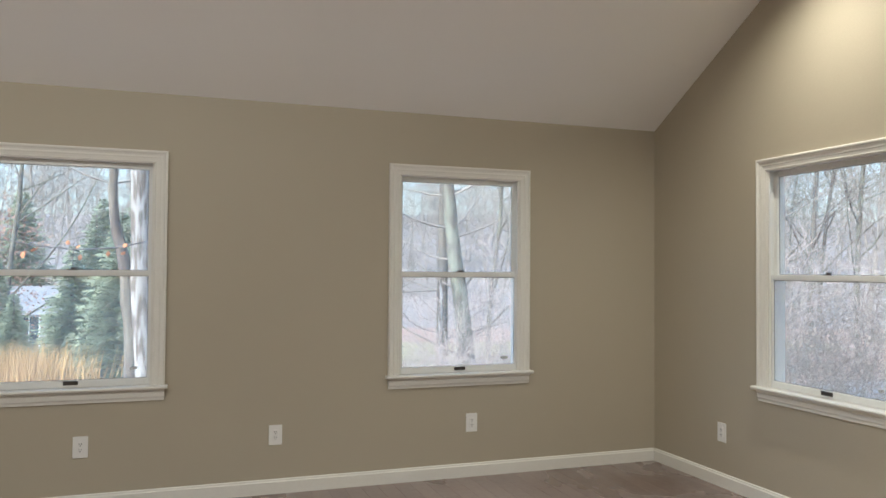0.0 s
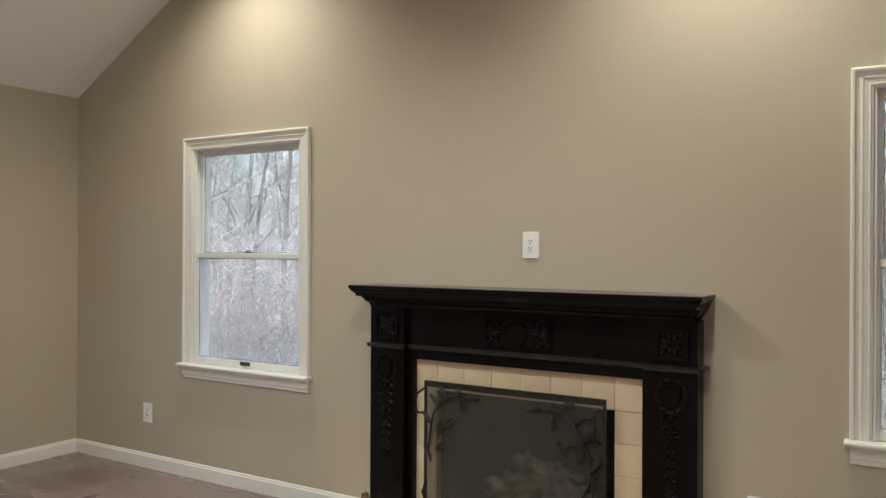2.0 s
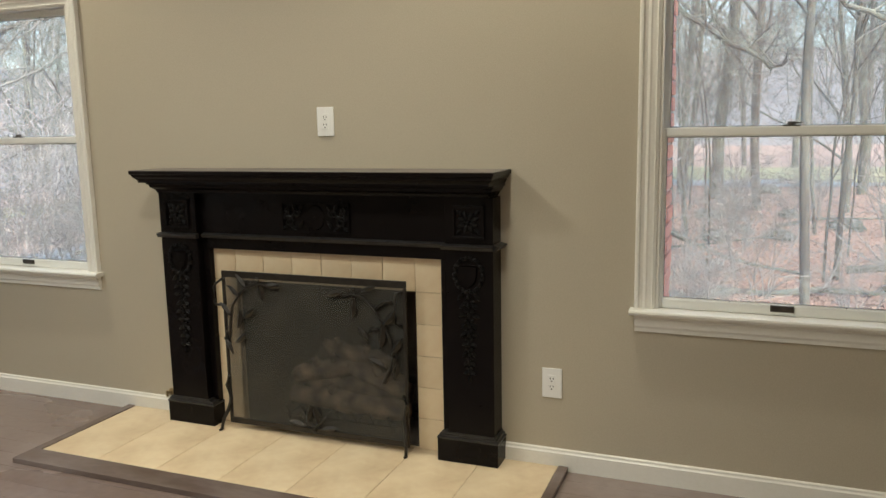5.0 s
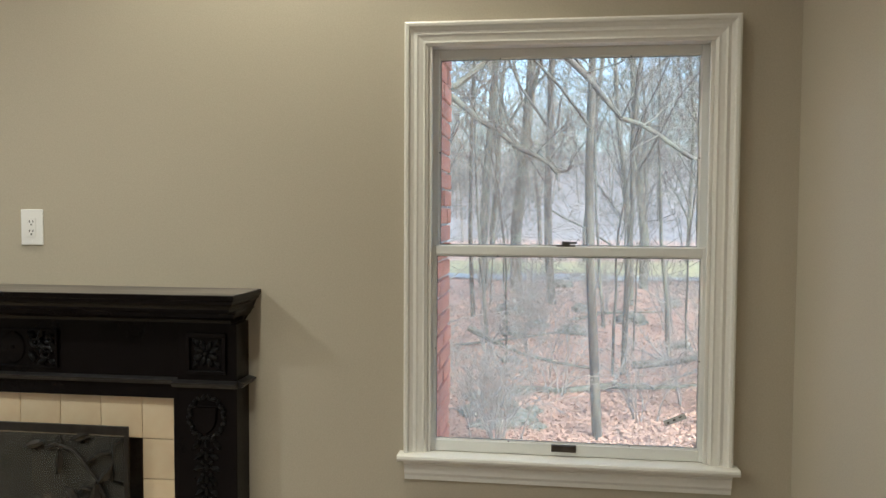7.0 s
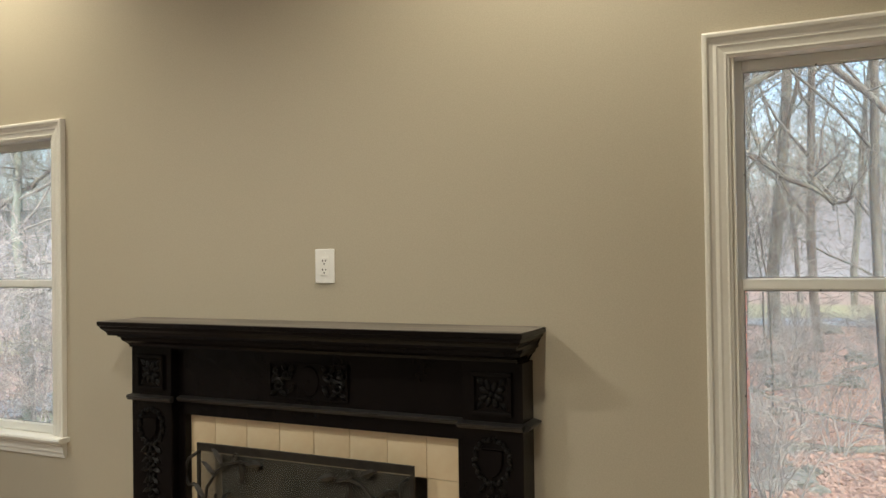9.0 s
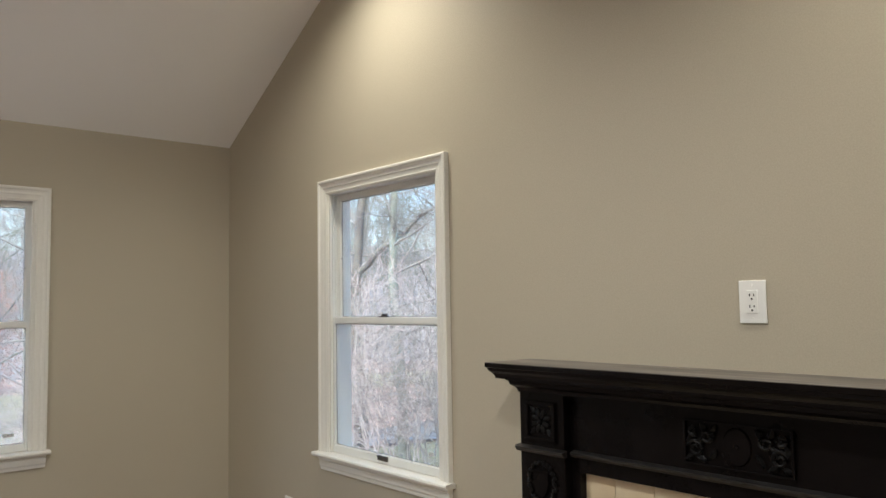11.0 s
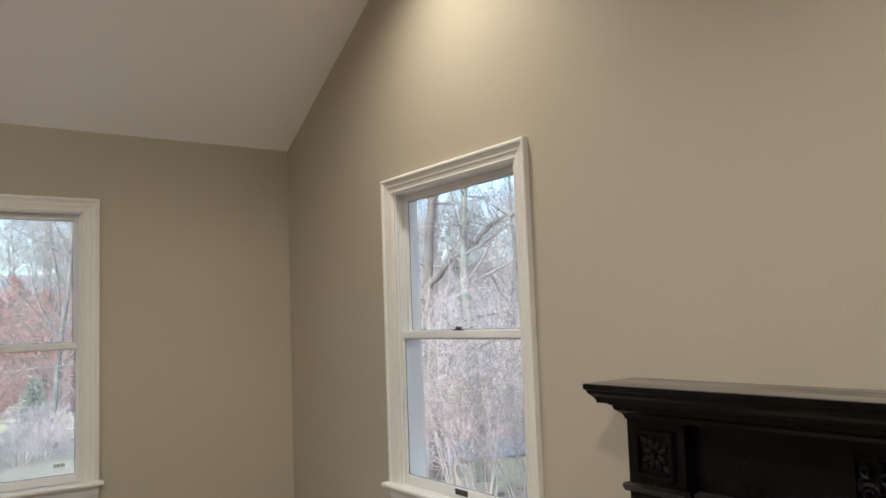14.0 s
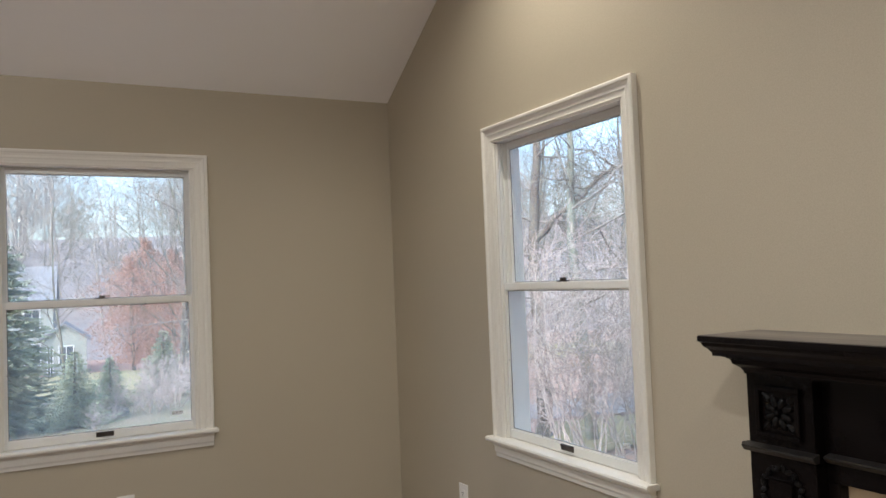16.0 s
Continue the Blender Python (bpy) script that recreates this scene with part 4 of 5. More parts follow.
def gas_valve():
    """A brass key valve low on the wall, just over the baseboard."""
    ob = thing("gas_valve", pose(X_E, 3.085, 0.116), "small worn brass gas key valve beside the mantel", "valve")
    turned = lambda r0, r1, x0, x1: bmesh.ops.create_cone(bm, cap_ends=True, segments=18, radius1=r0, radius2=r1, depth=abs(x1 - x0), matrix=pose((x0 + x1) / 2, 0, 0, 0, -90))
    bm = bmesh.new()
    turned(0.019, 0.016, -0.0005, -0.006)
    part("flange", bm, M_BRASS, ob, smooth=False)
    bm = bmesh.new()
    turned(0.007, 0.006, -0.006, -0.030)
    part("stem", bm, M_BRASS, ob, smooth=False)
    part("key", boxed(-0.042, -0.030, -0.003, 0.003, -0.017, 0.017, bevel=0.002), M_BRASS, ob)


gas_valve()

# floor: subfloor and boards
floor = solid("floor", boxed(X_W, X_E, Y_S, Y_N, -0.12, -0.014), M_GROUT, "dark stained wooden board floor with dusty sheen", "floor", kind="structure")


# ---- outside ----
def ground_z(x, y):
    n, e = max(0.0, min(60.0, y - 5.6)), max(0.0, min(40.0, x - 8.0))
    z = -1.0 - 0.055 * n + 0.003 * e
    d = math.hypot(x, y - 2)
    if d > 70:
        k = min(1.0, (d - 70) / 150)
        z += 22 * k * k * (3 - 2 * k) * (0.85 + 0.3 * noise.noise(Vector((x * 0.012, y * 0.012, 0))))
    if d > 7:
        z += 0.16 * noise.noise(Vector((x * 0.22, y * 0.22, 1.3))) * min(1, (d - 7) / 6)
    return z


def ground_sheet():
    bm = bmesh.new()
    rad = [0.0] + [2.2 * 1.085 ** k for k in range(78)]
    rad = [r for r in rad if r < 900] + [1500.0]
    k = 120
    c = bm.verts.new((0, 2, ground_z(0, 2)))
    rows = []
    for r in rad[1:]:
        rows.append([bm.verts.new((r * math.cos(math.tau * i / k), 2 + r * math.sin(math.tau * i / k), ground_z(r * math.cos(math.tau * i / k), 2 + r * math.sin(math.tau * i / k)))) for i in range(k)])
    for i in range(k):
        bm.faces.new((c, rows[0][i], rows[0][(i + 1) % k]))
    for a, b in zip(rows, rows[1:]):
        for i in range(k):
            bm.faces.new((a[i], b[i], b[(i + 1) % k], a[(i + 1) % k]))
    return bm


ground = solid("ground", ground_sheet(), M_LITTER, "leaf-covered woodland ground rising to wooded hills", "ground", kind="structure", smooth=True)
ground.data.materials.append(M_HILL)
for f in ground.data.polygons:
    if math.hypot(f.center.x, f.center.y - 2) > 74:
        f.material_index = 1


def draped(pts_a, pts_b, lift):
    """A strip of ground between two edges, laid a little above the sheet."""
    bm = bmesh.new()
    rows = []
    steps = 10
    for (xa, ya), (xb, yb) in zip(pts_a, pts_b):
        rows.append([bm.verts.new((xa + (xb - xa) * j / steps, ya + (yb - ya) * j / steps, ground_z(xa + (xb - xa) * j / steps, ya + (yb - ya) * j / steps) + lift)) for j in range(steps + 1)])
    for a, b in zip(rows, rows[1:]):
        for j in range(steps):
            bm.faces.new((a[j], a[j + 1], b[j + 1], b[j]))
    return bm


def dense(pts, n=60):
    out = []
    for i in range(n + 1):
        f = i / n * (len(pts) - 1)
        j = min(int(f), len(pts) - 2)
        (xa, ya), (xb, yb) = pts[j], pts[j + 1]
        out.append((xa + (xb - xa) * (f - j), ya + (yb - ya) * (f - j)))
    return out


road_in = dense([(31.5, -30), (30.0, -8), (29.6, 6), (27.5, 10.5), (22.5, 13.2), (15, 13.4), (11, 14.2), (8.5, 17), (7.5, 25)])
road_out = dense([(34.0, -30), (32.2, -8), (32.0, 7.0), (30.2, 13.0), (24, 16.4), (16, 16.6), (12.5, 17.0), (11.3, 19), (10.8, 26)])
solid("road", draped(road_in, road_out, 0.06), M_ROAD, "wet grey asphalt drive through the woods", "road", kind="structure", smooth=True)
solid("lawn", draped(dense([(-25, 34), (0, 34), (6.5, 34), (14, 33), (30, 27)]), dense([(-25, 58), (0, 58), (8, 57), (14, 50), (36, 38)]), 0.05), M_LAWN, "yellow-green winter lawn beside the drive", "lawn", kind="structure", smooth=True)
solid("lawn", draped(dense([(-25, 17), (0, 17), (6.5, 17.5), (7.4, 25), (14, 26)]), dense([(-25, 33.9), (0, 33.9), (6.5, 33.9), (10, 33.4), (14, 32.9)]), 0.045), M_DRYGRASS, "tan dry grass below the lawn", "grass", kind="structure", smooth=True)
solid("lawn", draped(dense([(34.2, -30), (32.4, -8), (32.2, 7.6)]), dense([(43, -30), (42, -8), (39, 12)]), 0.05), M_LAWN, "mossy grass strip beyond the drive", "lawn", kind="structure", smooth=True)
solid("lawn", draped(dense([(8.5, 11.2), (15, 11.4), (22, 11.4)]), dense([(10.6, 14.0), (15, 13.1), (22, 13.0)]), 0.05), M_LAWN, "yellow-green verge beside the drive", "lawn", kind="structure", smooth=True)


def on_road(x, y, clear=1.2):
    """Whether a place lies on the drive or within a step of it."""
    return min(math.hypot(x - (p[0] + q[0]) / 2, y - (p[1] + q[1]) / 2) for p, q in zip(road_in, road_out)) < 2.0 + clear


# bare trees
TWIG = [0.0035]                   # thinnest twig of the tree being grown


def grow(out, rng, p, d, length, r, level, top, spread, sides, kinks, up=0.12):
    """One limb as points and radii, then its side limbs."""
    n = max(2, kinks - level)
    pts, radii = [p.copy()], [r]
    q, dd = p.copy(), d.copy()
    for i in range(n):
        wob = (0.09, 0.24, 0.34, 0.4)[level]
        dd = (dd + Vector((rng.uniform(-wob, wob), rng.uniform(-wob, wob), rng.uniform(-wob, wob) * 0.6 + up * (0.3 if level else 0.1)))).normalized()
        q = q + dd * (length / n)
        pts.append(q.copy())
        radii.append(max(TWIG[0], r * (1 - (0.62 if level == 0 else 0.8) * (i + 1) / n)))
    out[min(level, 1)].append((pts, radii, max(3, sides - level)))
    if level >= top:
        return
    kids = {0: spread[0], 1: spread[1], 2: spread[2], 3: spread[3]}[level]
    start = spread[4] if level == 0 else 0.22
    for k in range(kids):
        f = start + (1 - start) * (k + rng.random()) / kids
        j = min(int(f * n), n - 1)
        at = pts[j].lerp(pts[j + 1], f * n - j)
        rr = radii[j] + (radii[j + 1] - radii[j]) * (f * n - j)
        axis = dd.cross(Vector((rng.uniform(-1, 1), rng.uniform(-1, 1), rng.uniform(-1, 1)))).normalized()
        seg = (pts[j + 1] - pts[j]).normalized()
        nd = (Matrix.Rotation(radians(rng.uniform(32, 68)), 3, axis) @ seg).normalized()
        grow(out, rng, at, nd, length * rng.uniform(0.34, 0.58) * (1.15 - 0.45 * f), rr * rng.uniform(0.26, 0.46), level + 1, top, spread, sides, kinks, up)


def limbs_bm(limbs):
    verts, faces = [], []
    for pts, radii, sides in limbs:
        base = len(verts)
        for i, p in enumerate(pts):
            d = pts[min(i + 1, len(pts) - 1)] - pts[max(i - 1, 0)]
            a = d.cross(Vector((0.31, 0.9, 0.12)))
            a = a.normalized() if a.length > 1e-6 else Vector((1, 0, 0))
            b = d.cross(a).normalized()
            for k in range(sides):
                an = math.tau * k / sides
                verts.append(p + (a * math.cos(an) + b * math.sin(an)) * radii[i])
        for i in range(len(pts) - 1):
            for k in range(sides):
                k2 = (k + 1) % sides
                faces.append((base + i * sides + k, base + i * sides + k2, base + (i + 1) * sides + k2, base + (i + 1) * sides + k))
    return verts, faces


def limbs_mesh(name, limbs, mat):
    verts, faces = limbs_bm(limbs)
    me = bpy.data.meshes.new(name)
    me.from_pydata([tuple(v) for v in verts], [], faces)
    me.materials.append(mat)
    for f in me.polygons:
        f.use_smooth = True
    return me


def bare_tree(seed, height, r, spread, bark, label, lean=(0, 0), top=3, twig=None, kinks=9):
    rng = random.Random(seed)
    out = [[], []]
    grow(out, rng, Vector((0, 0, -0.25)), Vector((lean[0], lean[1], 1)).normalized(), height, r, 0, top, spread, 8, kinks)
    ob = thing("tree", pose(0, 0, 0), label, "tree", "bare trees in the woods")
    part("trunk", limbs_mesh("trunk", out[0], bark), None, ob)
    part("crown", limbs_mesh("crown", out[1], twig or bark), None, ob, "bare branches and twigs")
    return ob


def stand(ob, x, y, turn, scale=1.0, sink=0.0):
    ob.scale = (scale, scale, scale)
    ob.matrix_basis = pose(x, y, ground_z(x, y) - sink, 0, 0, turn) @ Matrix.Diagonal((scale, scale, scale, 1))
    return ob


def again(ob, x, y, turn, scale=1.0):
    c = copy_thing(ob, pose(x, y, ground_z(x, y), 0, 0, turn))
    return stand(c, x, y, turn, scale)


WOOD = "tall bare grey-barked woodland tree"
t_slim = bare_tree(11, 9.0, 0.052, (14, 10, 7, 3, 0.36), M_BARK_NEAR, "slim bare young tree beside the house", (0.03, 0.04))
TWIG[0] = 0.005
t_tall = bare_tree(12, 17.0, 0.165, (14, 9, 6, 3, 0.24), M_BARK, WOOD, (0.02, -0.03))
t_fork = bare_tree(13, 15.0, 0.125, (13, 9, 6, 3, 0.18), M_BARK_DARK, "bare dark-barked tree with low spreading limbs", (-0.08, 0.05))
t_wide = bare_tree(14, 13.0, 0.105, (18, 9, 6, 3, 0.12), M_BARK, "bare spreading tree with many fine twigs", (0.06, 0.02))
TWIG[0] = 0.0035
stand(t_slim, 10.35, -0.26, 20, 1.1)
stand(t_tall, 25.3, 1.25, 40, 1.15)
stand(t_fork, 23.0, 0.15, 0)
stand(t_wide, 6.75, 31.0, 0, 1.0)
for x, y, a, s in ((13.7, -0.85, 130, 0.95), (19.4, 2.0, 60, 1.1), (11.6, 1.75, 250, 0.9), (17.5, -3.4, 200, 1.0), (12.9, -2.6, 310, 0.85)):
    again(t_slim, x, y, a, s)
for x, y, a, s in ((26.6, 2.35, 100, 0.95), (27.4, -2.8, 210, 1.0), (26.0, -6.5, 300, 0.9), (41.0, -1.6, 30, 1.0), (40, -8, 80, 1.0), (43, 3.2, 15, 1.0), (24, 10.2, 45, 0.9), (41, 8.5, 150, 1.0), (20, 9.5, 75, 0.8)):
    again(t_tall, x, y, a, s)
for x, y, a, s in ((22.4, 3.9, 120, 0.9), (43.5, 0.6, 240, 1.0), (26.2, -4.6, 60, 0.85), (19, 19.5, 200, 0.8), (-5.2, 18.0, 80, 0.8), (26.5, 5.4, 10, 0.95), (42.0, -4.4, 170, 1.0)):
    again(t_fork, x, y, a, s)
for x, y, a, s in ((22.8, -1.9, 90, 0.85), (26, 7.8, 130, 1.0), (17.0, 24.5, 220, 1.0), (12.5, 29, 300, 1.0), (-4.5, 30, 40, 1.0), (41, -6.5, 170, 1.1), (10.5, 40.0, 60, 0.9), (3.4, 54.0, 150, 0.85), (9.4, 47.0, 250, 0.9), (19.8, -4.8, 20, 0.8)):
    again(t_wide, x, y, a, s)
rng = random.Random(18)
for k in range(13):
    d, a = 20 + 19 * rng.random(), radians(rng.uniform(28, 57))
    x, y = 2 + d * math.cos(a), 2 + d * math.sin(a)
    if 33 < x or on_road(x, y):
        continue
    again((t_wide, t_tall, t_fork)[k % 3], x, y, rng.uniform(0, 360), rng.uniform(0.6, 0.95))
rng = random.Random(19)
for k in range(10):
    d, a = 9 + 15 * rng.random(), radians(rng.uniform(-13, 9))
    again(t_slim, 1.5 + d * math.cos(a) + 1.5, 0.4 + d * math.sin(a), rng.uniform(0, 360), rng.uniform(0.28, 0.62))
t_pale = bare_tree(21, 12.0, 0.15, (9, 6, 4, 3, 0.35), M_BIRCH, "tree with pale peeling bark close to the window", (-0.015, 0.01), twig=M_TWIG)
stand(t_pale, 0.47, 10.6, 0)


def set_tree(points, r, seed, bark, label, low=-9.0):
    """A tree whose trunk follows given points, with limbs and twigs from it."""
    rng = random.Random(seed)
    pts = [Vector((x, y, ground_z(x, y) - 0.2 if z is None else z)) for x, y, z in points]
    fine = []
    for a, b in zip(pts, pts[1:]):
        for i in range(3):
            fine.append(a.lerp(b, i / 3) + Vector((rng.uniform(-0.02, 0.02), rng.uniform(-0.02, 0.02), 0)))
    fine.append(pts[-1])
    radii = [r * (1.12 if i == 0 else 1 - 0.7 * i / len(fine)) for i in range(len(fine))]
    out = [[], []]
    for i in range(3, len(fine)):
        for q in range(2 if fine[i].z > low else 0):
            an = rng.uniform(0, math.tau)
            grow(out, rng, fine[i], Vector((math.cos(an), math.sin(an), rng.uniform(-0.1, 0.6))).normalized(), rng.uniform(1.2, 2.8), min(0.028, radii[i] * 0.3), 1, 3, (0, 6, 4, 0, 0), 6, 7)
    ob = thing("tree", pose(0, 0, 0), label, "tree", "bare trees in the woods")
    part("trunk", limbs_mesh("trunk", [(fine, radii, 10)], bark), None, ob)
    part("crown", limbs_mesh("crown", out[1], M_TWIG), None, ob, "bare branches and twigs")
    return ob


set_tree([(6.22, 14.7, None), (6.05, 14.7, -0.3), (5.80, 14.7, 1.6), (5.58, 14.7, 3.4), (5.35, 14.8, 6.0), (5.2, 15, 10.0)], 0.19, 22, M_LICHEN, "leaning lichen-grey tree behind the window")
set_tree([(5.76, 15.4, None), (5.79, 15.4, 0.0), (5.83, 15.4, 3.0), (5.86, 15.5, 6.0), (5.86, 15.5, 11.0)], 0.14, 23, M_BARK_DARK, "straight dark-barked tree beside a leaning one")
set_tree([(0.16, 11.9, None), (0.13, 11.9, 0.4), (0.05, 11.95, 1.2), (-0.04, 12.0, 1.7), (-0.12, 12.0, 2.2), (-0.15, 12.0, 3.2), (-0.1, 12.1, 7.0)], 0.115, 35, M_BARK_DARK, "dark crooked tree behind a pale-barked one", 2.4)
lean_a = set_tree([(10.1, 13.0, None), (10.12, 13.05, 0.2), (10.2, 13.3, 1.8), (10.3, 13.2, 3.6), (10.3, 13.2, 8.0)], 0.15, 36, M_BARK_DARK, "dark tree with one heavy rising limb by the drive")
set_tree([(10.5, 12.2, None), (10.48, 12.3, 0.3), (10.4, 12.4, 2.0), (10.45, 12.4, 3.6), (10.5, 12.4, 8.0)], 0.115, 37, M_LICHEN, "straight lichen-grey tree by the drive")
set_tree([(5.45, 14.5, None), (5.46, 14.5, -0.4), (5.44, 14.5, 0.5), (5.45, 14.5, 1.4)], 0.06, 24, M_BIRCH, "thin pale broken trunk beside the window trees")
for k, (x, y, h) in enumerate(((12.0, 1.75, 5.5), (14.6, -1.7, 6.0), (12.7, -2.3, 5.0), (16.8, 1.5, 6.5), (18.5, -0.9, 6.0))):
    zg = ground_z(x, y)
    set_tree([(x, y, None), (x + 0.05, y + 0.08, zg + 1.0), (x - 0.03, y + 0.2, zg + 2.4), (x + 0.1, y + 0.28, zg + h)], 0.045, 25 + k, M_BARK, "thin bare understorey tree with arching twigs")

# big low limbs in front of the gable window
def low_limb(points, r, seed):
    rng = random.Random(seed)
    pts = [Vector(p) for p in points]
    fine = []
    for a, b in zip(pts, pts[1:]):
        for i in range(4):
            fine.append(a.lerp(b, i / 4) + Vector((rng.uniform(-0.03, 0.03), rng.uniform(-0.03, 0.03), rng.uniform(-0.03, 0.03))))
    fine.append(pts[-1])
    out = [[(fine, [r * (1 - 0.75 * i / len(fine)) for i in range(len(fine))], 7)], []]
    for i in range(3, len(fine) - 1):
        for q in range(2):
            d = Vector((rng.uniform(-1, 1), rng.uniform(-1, 1), rng.uniform(-0.7, 1))).normalized()
            grow(out, rng, fine[i], d, rng.uniform(0.4, 1.0), r * 0.22, 1, 3, (0, 4, 3, 0, 0), 6, 5)
    return out


limbs_tree = thing("tree", pose(0, 0, 0), "bare tree with long low limbs reaching past the window", "tree", "bare trees in the woods")
trunk_pts = [Vector((10.3, 2.35, ground_z(10.3, 2.35) - 0.2)), Vector((10.33, 2.25, 0.6)), Vector((10.38, 2.05, 2.0)), Vector((10.36, 2.0, 4.0)), Vector((10.4, 2.1, 6.5))]
all_trunk, all_crown = [(trunk_pts, [0.13, 0.12, 0.11, 0.09, 0.06], 9)], []
for points, r, seed in (([(10.36, 2.02, 3.0), (10.38, 1.44, 2.84), (10.44, 0.77, 2.30), (10.44, 0.23, 1.98), (10.4, 0.05, 2.05)], 0.045, 31),
                        ([(10.37, 2.0, 2.7), (10.38, 1.41, 2.94), (10.44, 0.62, 3.52), (10.3, -0.1, 4.1), (10.3, -0.9, 4.7)], 0.05, 32),
                        ([(10.36, 2.0, 4.1), (9.94, 0.42, 3.45), (9.91, -0.43, 2.50), (9.81, -1.13, 2.10), (9.8, -1.9, 1.9)], 0.045, 33)):
    o_ = low_limb(points, r, seed)
    all_crown += o_[0] + o_[1]
rng = random.Random(34)
for k in range(8):
    o_ = [[], []]
    grow(o_, rng, trunk_pts[3].lerp(trunk_pts[4], k / 8), Vector((rng.uniform(-1, 1), rng.uniform(-1, 1), 0.8)).normalized(), 2.6, 0.035, 1, 3, (0, 5, 4, 0, 0), 6, 6)
    all_crown += o_[1]
part("trunk", limbs_mesh("trunk", all_trunk, M_BARK), None, limbs_tree)
part("crown", limbs_mesh("crown", all_crown, M_BARK), None, limbs_tree, "long bare limbs and twigs")


heavy = low_limb([(10.22, 13.3, 2.0), (10.40, 12.8, 2.45), (10.58, 12.27, 2.79), (10.75, 11.9, 3.12), (10.95, 11.5, 3.25), (11.2, 10.9, 3.3)], 0.06, 38)
part("limb", limbs_mesh("limb", heavy[0] + heavy[1], M_BARK_DARK), None, lean_a, "heavy brown limb rising to one side")


# thickets of bare shrubs
def shrub(seed, height, stems, mat, label, thick=0.0105, twigs=(0, 10, 6, 0, 0)):
    rng = random.Random(seed)
    out = [[], []]
    for k in range(stems):
        a = rng.uniform(0, math.tau)
        d = Vector((math.cos(a) * rng.uniform(0.1, 0.6), math.sin(a) * rng.uniform(0.1, 0.6), 1)).normalized()
        grow(out, rng, Vector((math.cos(a) * 0.15, math.sin(a) * 0.15, -0.1)), d, height * rng.uniform(0.7, 1.1), thick, 1, 3, twigs, 6, 8, 0.02)
    ob = thing("shrub", pose(0, 0, 0), label, "shrub", "bare shrubs outside")
    part("stems", limbs_mesh("stems", out[1], mat), None, ob, "bare tangled stems")
    return ob


TWIG[0] = 0.005
s_near = shrub(47, 1.5, 6, M_TWIG, "sparse bare shrub with thin arching twigs", 0.014, (0, 6, 4, 0, 0))
TWIG[0] = 0.0035
stand(s_near, 10.6, 1.25, 120, 0.8)
for x, y, a, s in ((11.2, -0.9, 20, 0.8), (12.2, 0.15, 260, 0.9), (13.8, 1.9, 20, 1.0), (12.0, -1.9, 100, 1.1), (16.5, 0.6, 220, 1.1), (18.5, -2.4, 300, 1.3), (11.2, 0.9, 75, 0.7), (13.2, -2.6, 15, 0.9), (15.2, 1.4, 95, 1.0), (19.4, 0.9, 140, 1.2), (9.6, 1.0, 200, 0.8), (9.9, 0.75, 40, 0.9)):
    again(s_near, x, y, a, s)
s_pink = shrub(41, 2.9, 9, M_SHRUB, "bare pinkish shrub with tangled stems")
s_grey = shrub(42, 2.2, 11, M_TWIG, "bare grey shrub with fine twigs")
TWIG[0] = 0.008
s_pale = shrub(43, 2.0, 8, M_SHRUB, "low pale bare shrub on the bank", 0.016, (0, 6, 4, 0, 0))
TWIG[0] = 0.0035
stand(s_pale, 4.4, 25.2, 0, 0.5)
for x, y, a, s in ((5.2, 26.4, 40, 0.75), (5.8, 27.6, 110, 0.75), (3.8, 24.0, 200, 0.6), (6.2, 29.0, 280, 0.8), (4.9, 24.2, 330, 0.65), (5.6, 25.2, 160, 0.75), (3.3, 22.0, 90, 0.35), (6.6, 27.0, 20, 0.55), (7.0, 30.0, 70, 0.6)):
    again(s_pale, x, y, a, s)
stand(s_pink, 8.3, 9.6, 0, 1.0)
stand(s_grey, 7.6, 27.6, 0, 0.7)
for x, y, a, s in ((5.0, 12.6, 15, 0.55), (5.9, 13.2, 100, 0.62), (6.5, 12.5, 60, 0.58), (4.6, 13.7, 290, 0.5), (7.3, 13.6, 170, 0.7), (9.6, 10.9, 40, 1.15), (7.0, 12.4, 90, 0.85), (10.6, 8.9, 150, 0.95), (12.4, 12.4, 200, 0.8), (5.9, 13.6, 70, 0.8),
                   (8.4, 14.6, 220, 1.1), (14.6, 10.0, 230, 1.1), (6.8, 16.6, 330, 1.2)):
    again(s_pink, x, y, a, s)
for x, y, a, s in ((5.4, 13.9, 40, 0.7), (6.7, 14.2, 130, 0.75),  (21.0, 4.4, 40, 0.8), (14.5, 4.2, 180, 0.8),  (8.9, 9.3, 10, 1.25), (10.3, 10.1, 190, 1.4), (9.0, 11.9, 260, 1.4), (12.2, 10.9, 30, 1.5), (22.5, -1.0, 170, 0.7), (24.0, 1.8, 210, 0.7)):
    again(s_grey, x, y, a, s)


rng = random.Random(44)
for k in range(12):
    d, a = 9.5 + 16 * rng.random(), radians(rng.uniform(-13, 12))
    again(s_near, 1.5 + d * math.cos(a), 0.4 + d * math.sin(a), rng.uniform(0, 360), rng.uniform(0.7, 1.2))


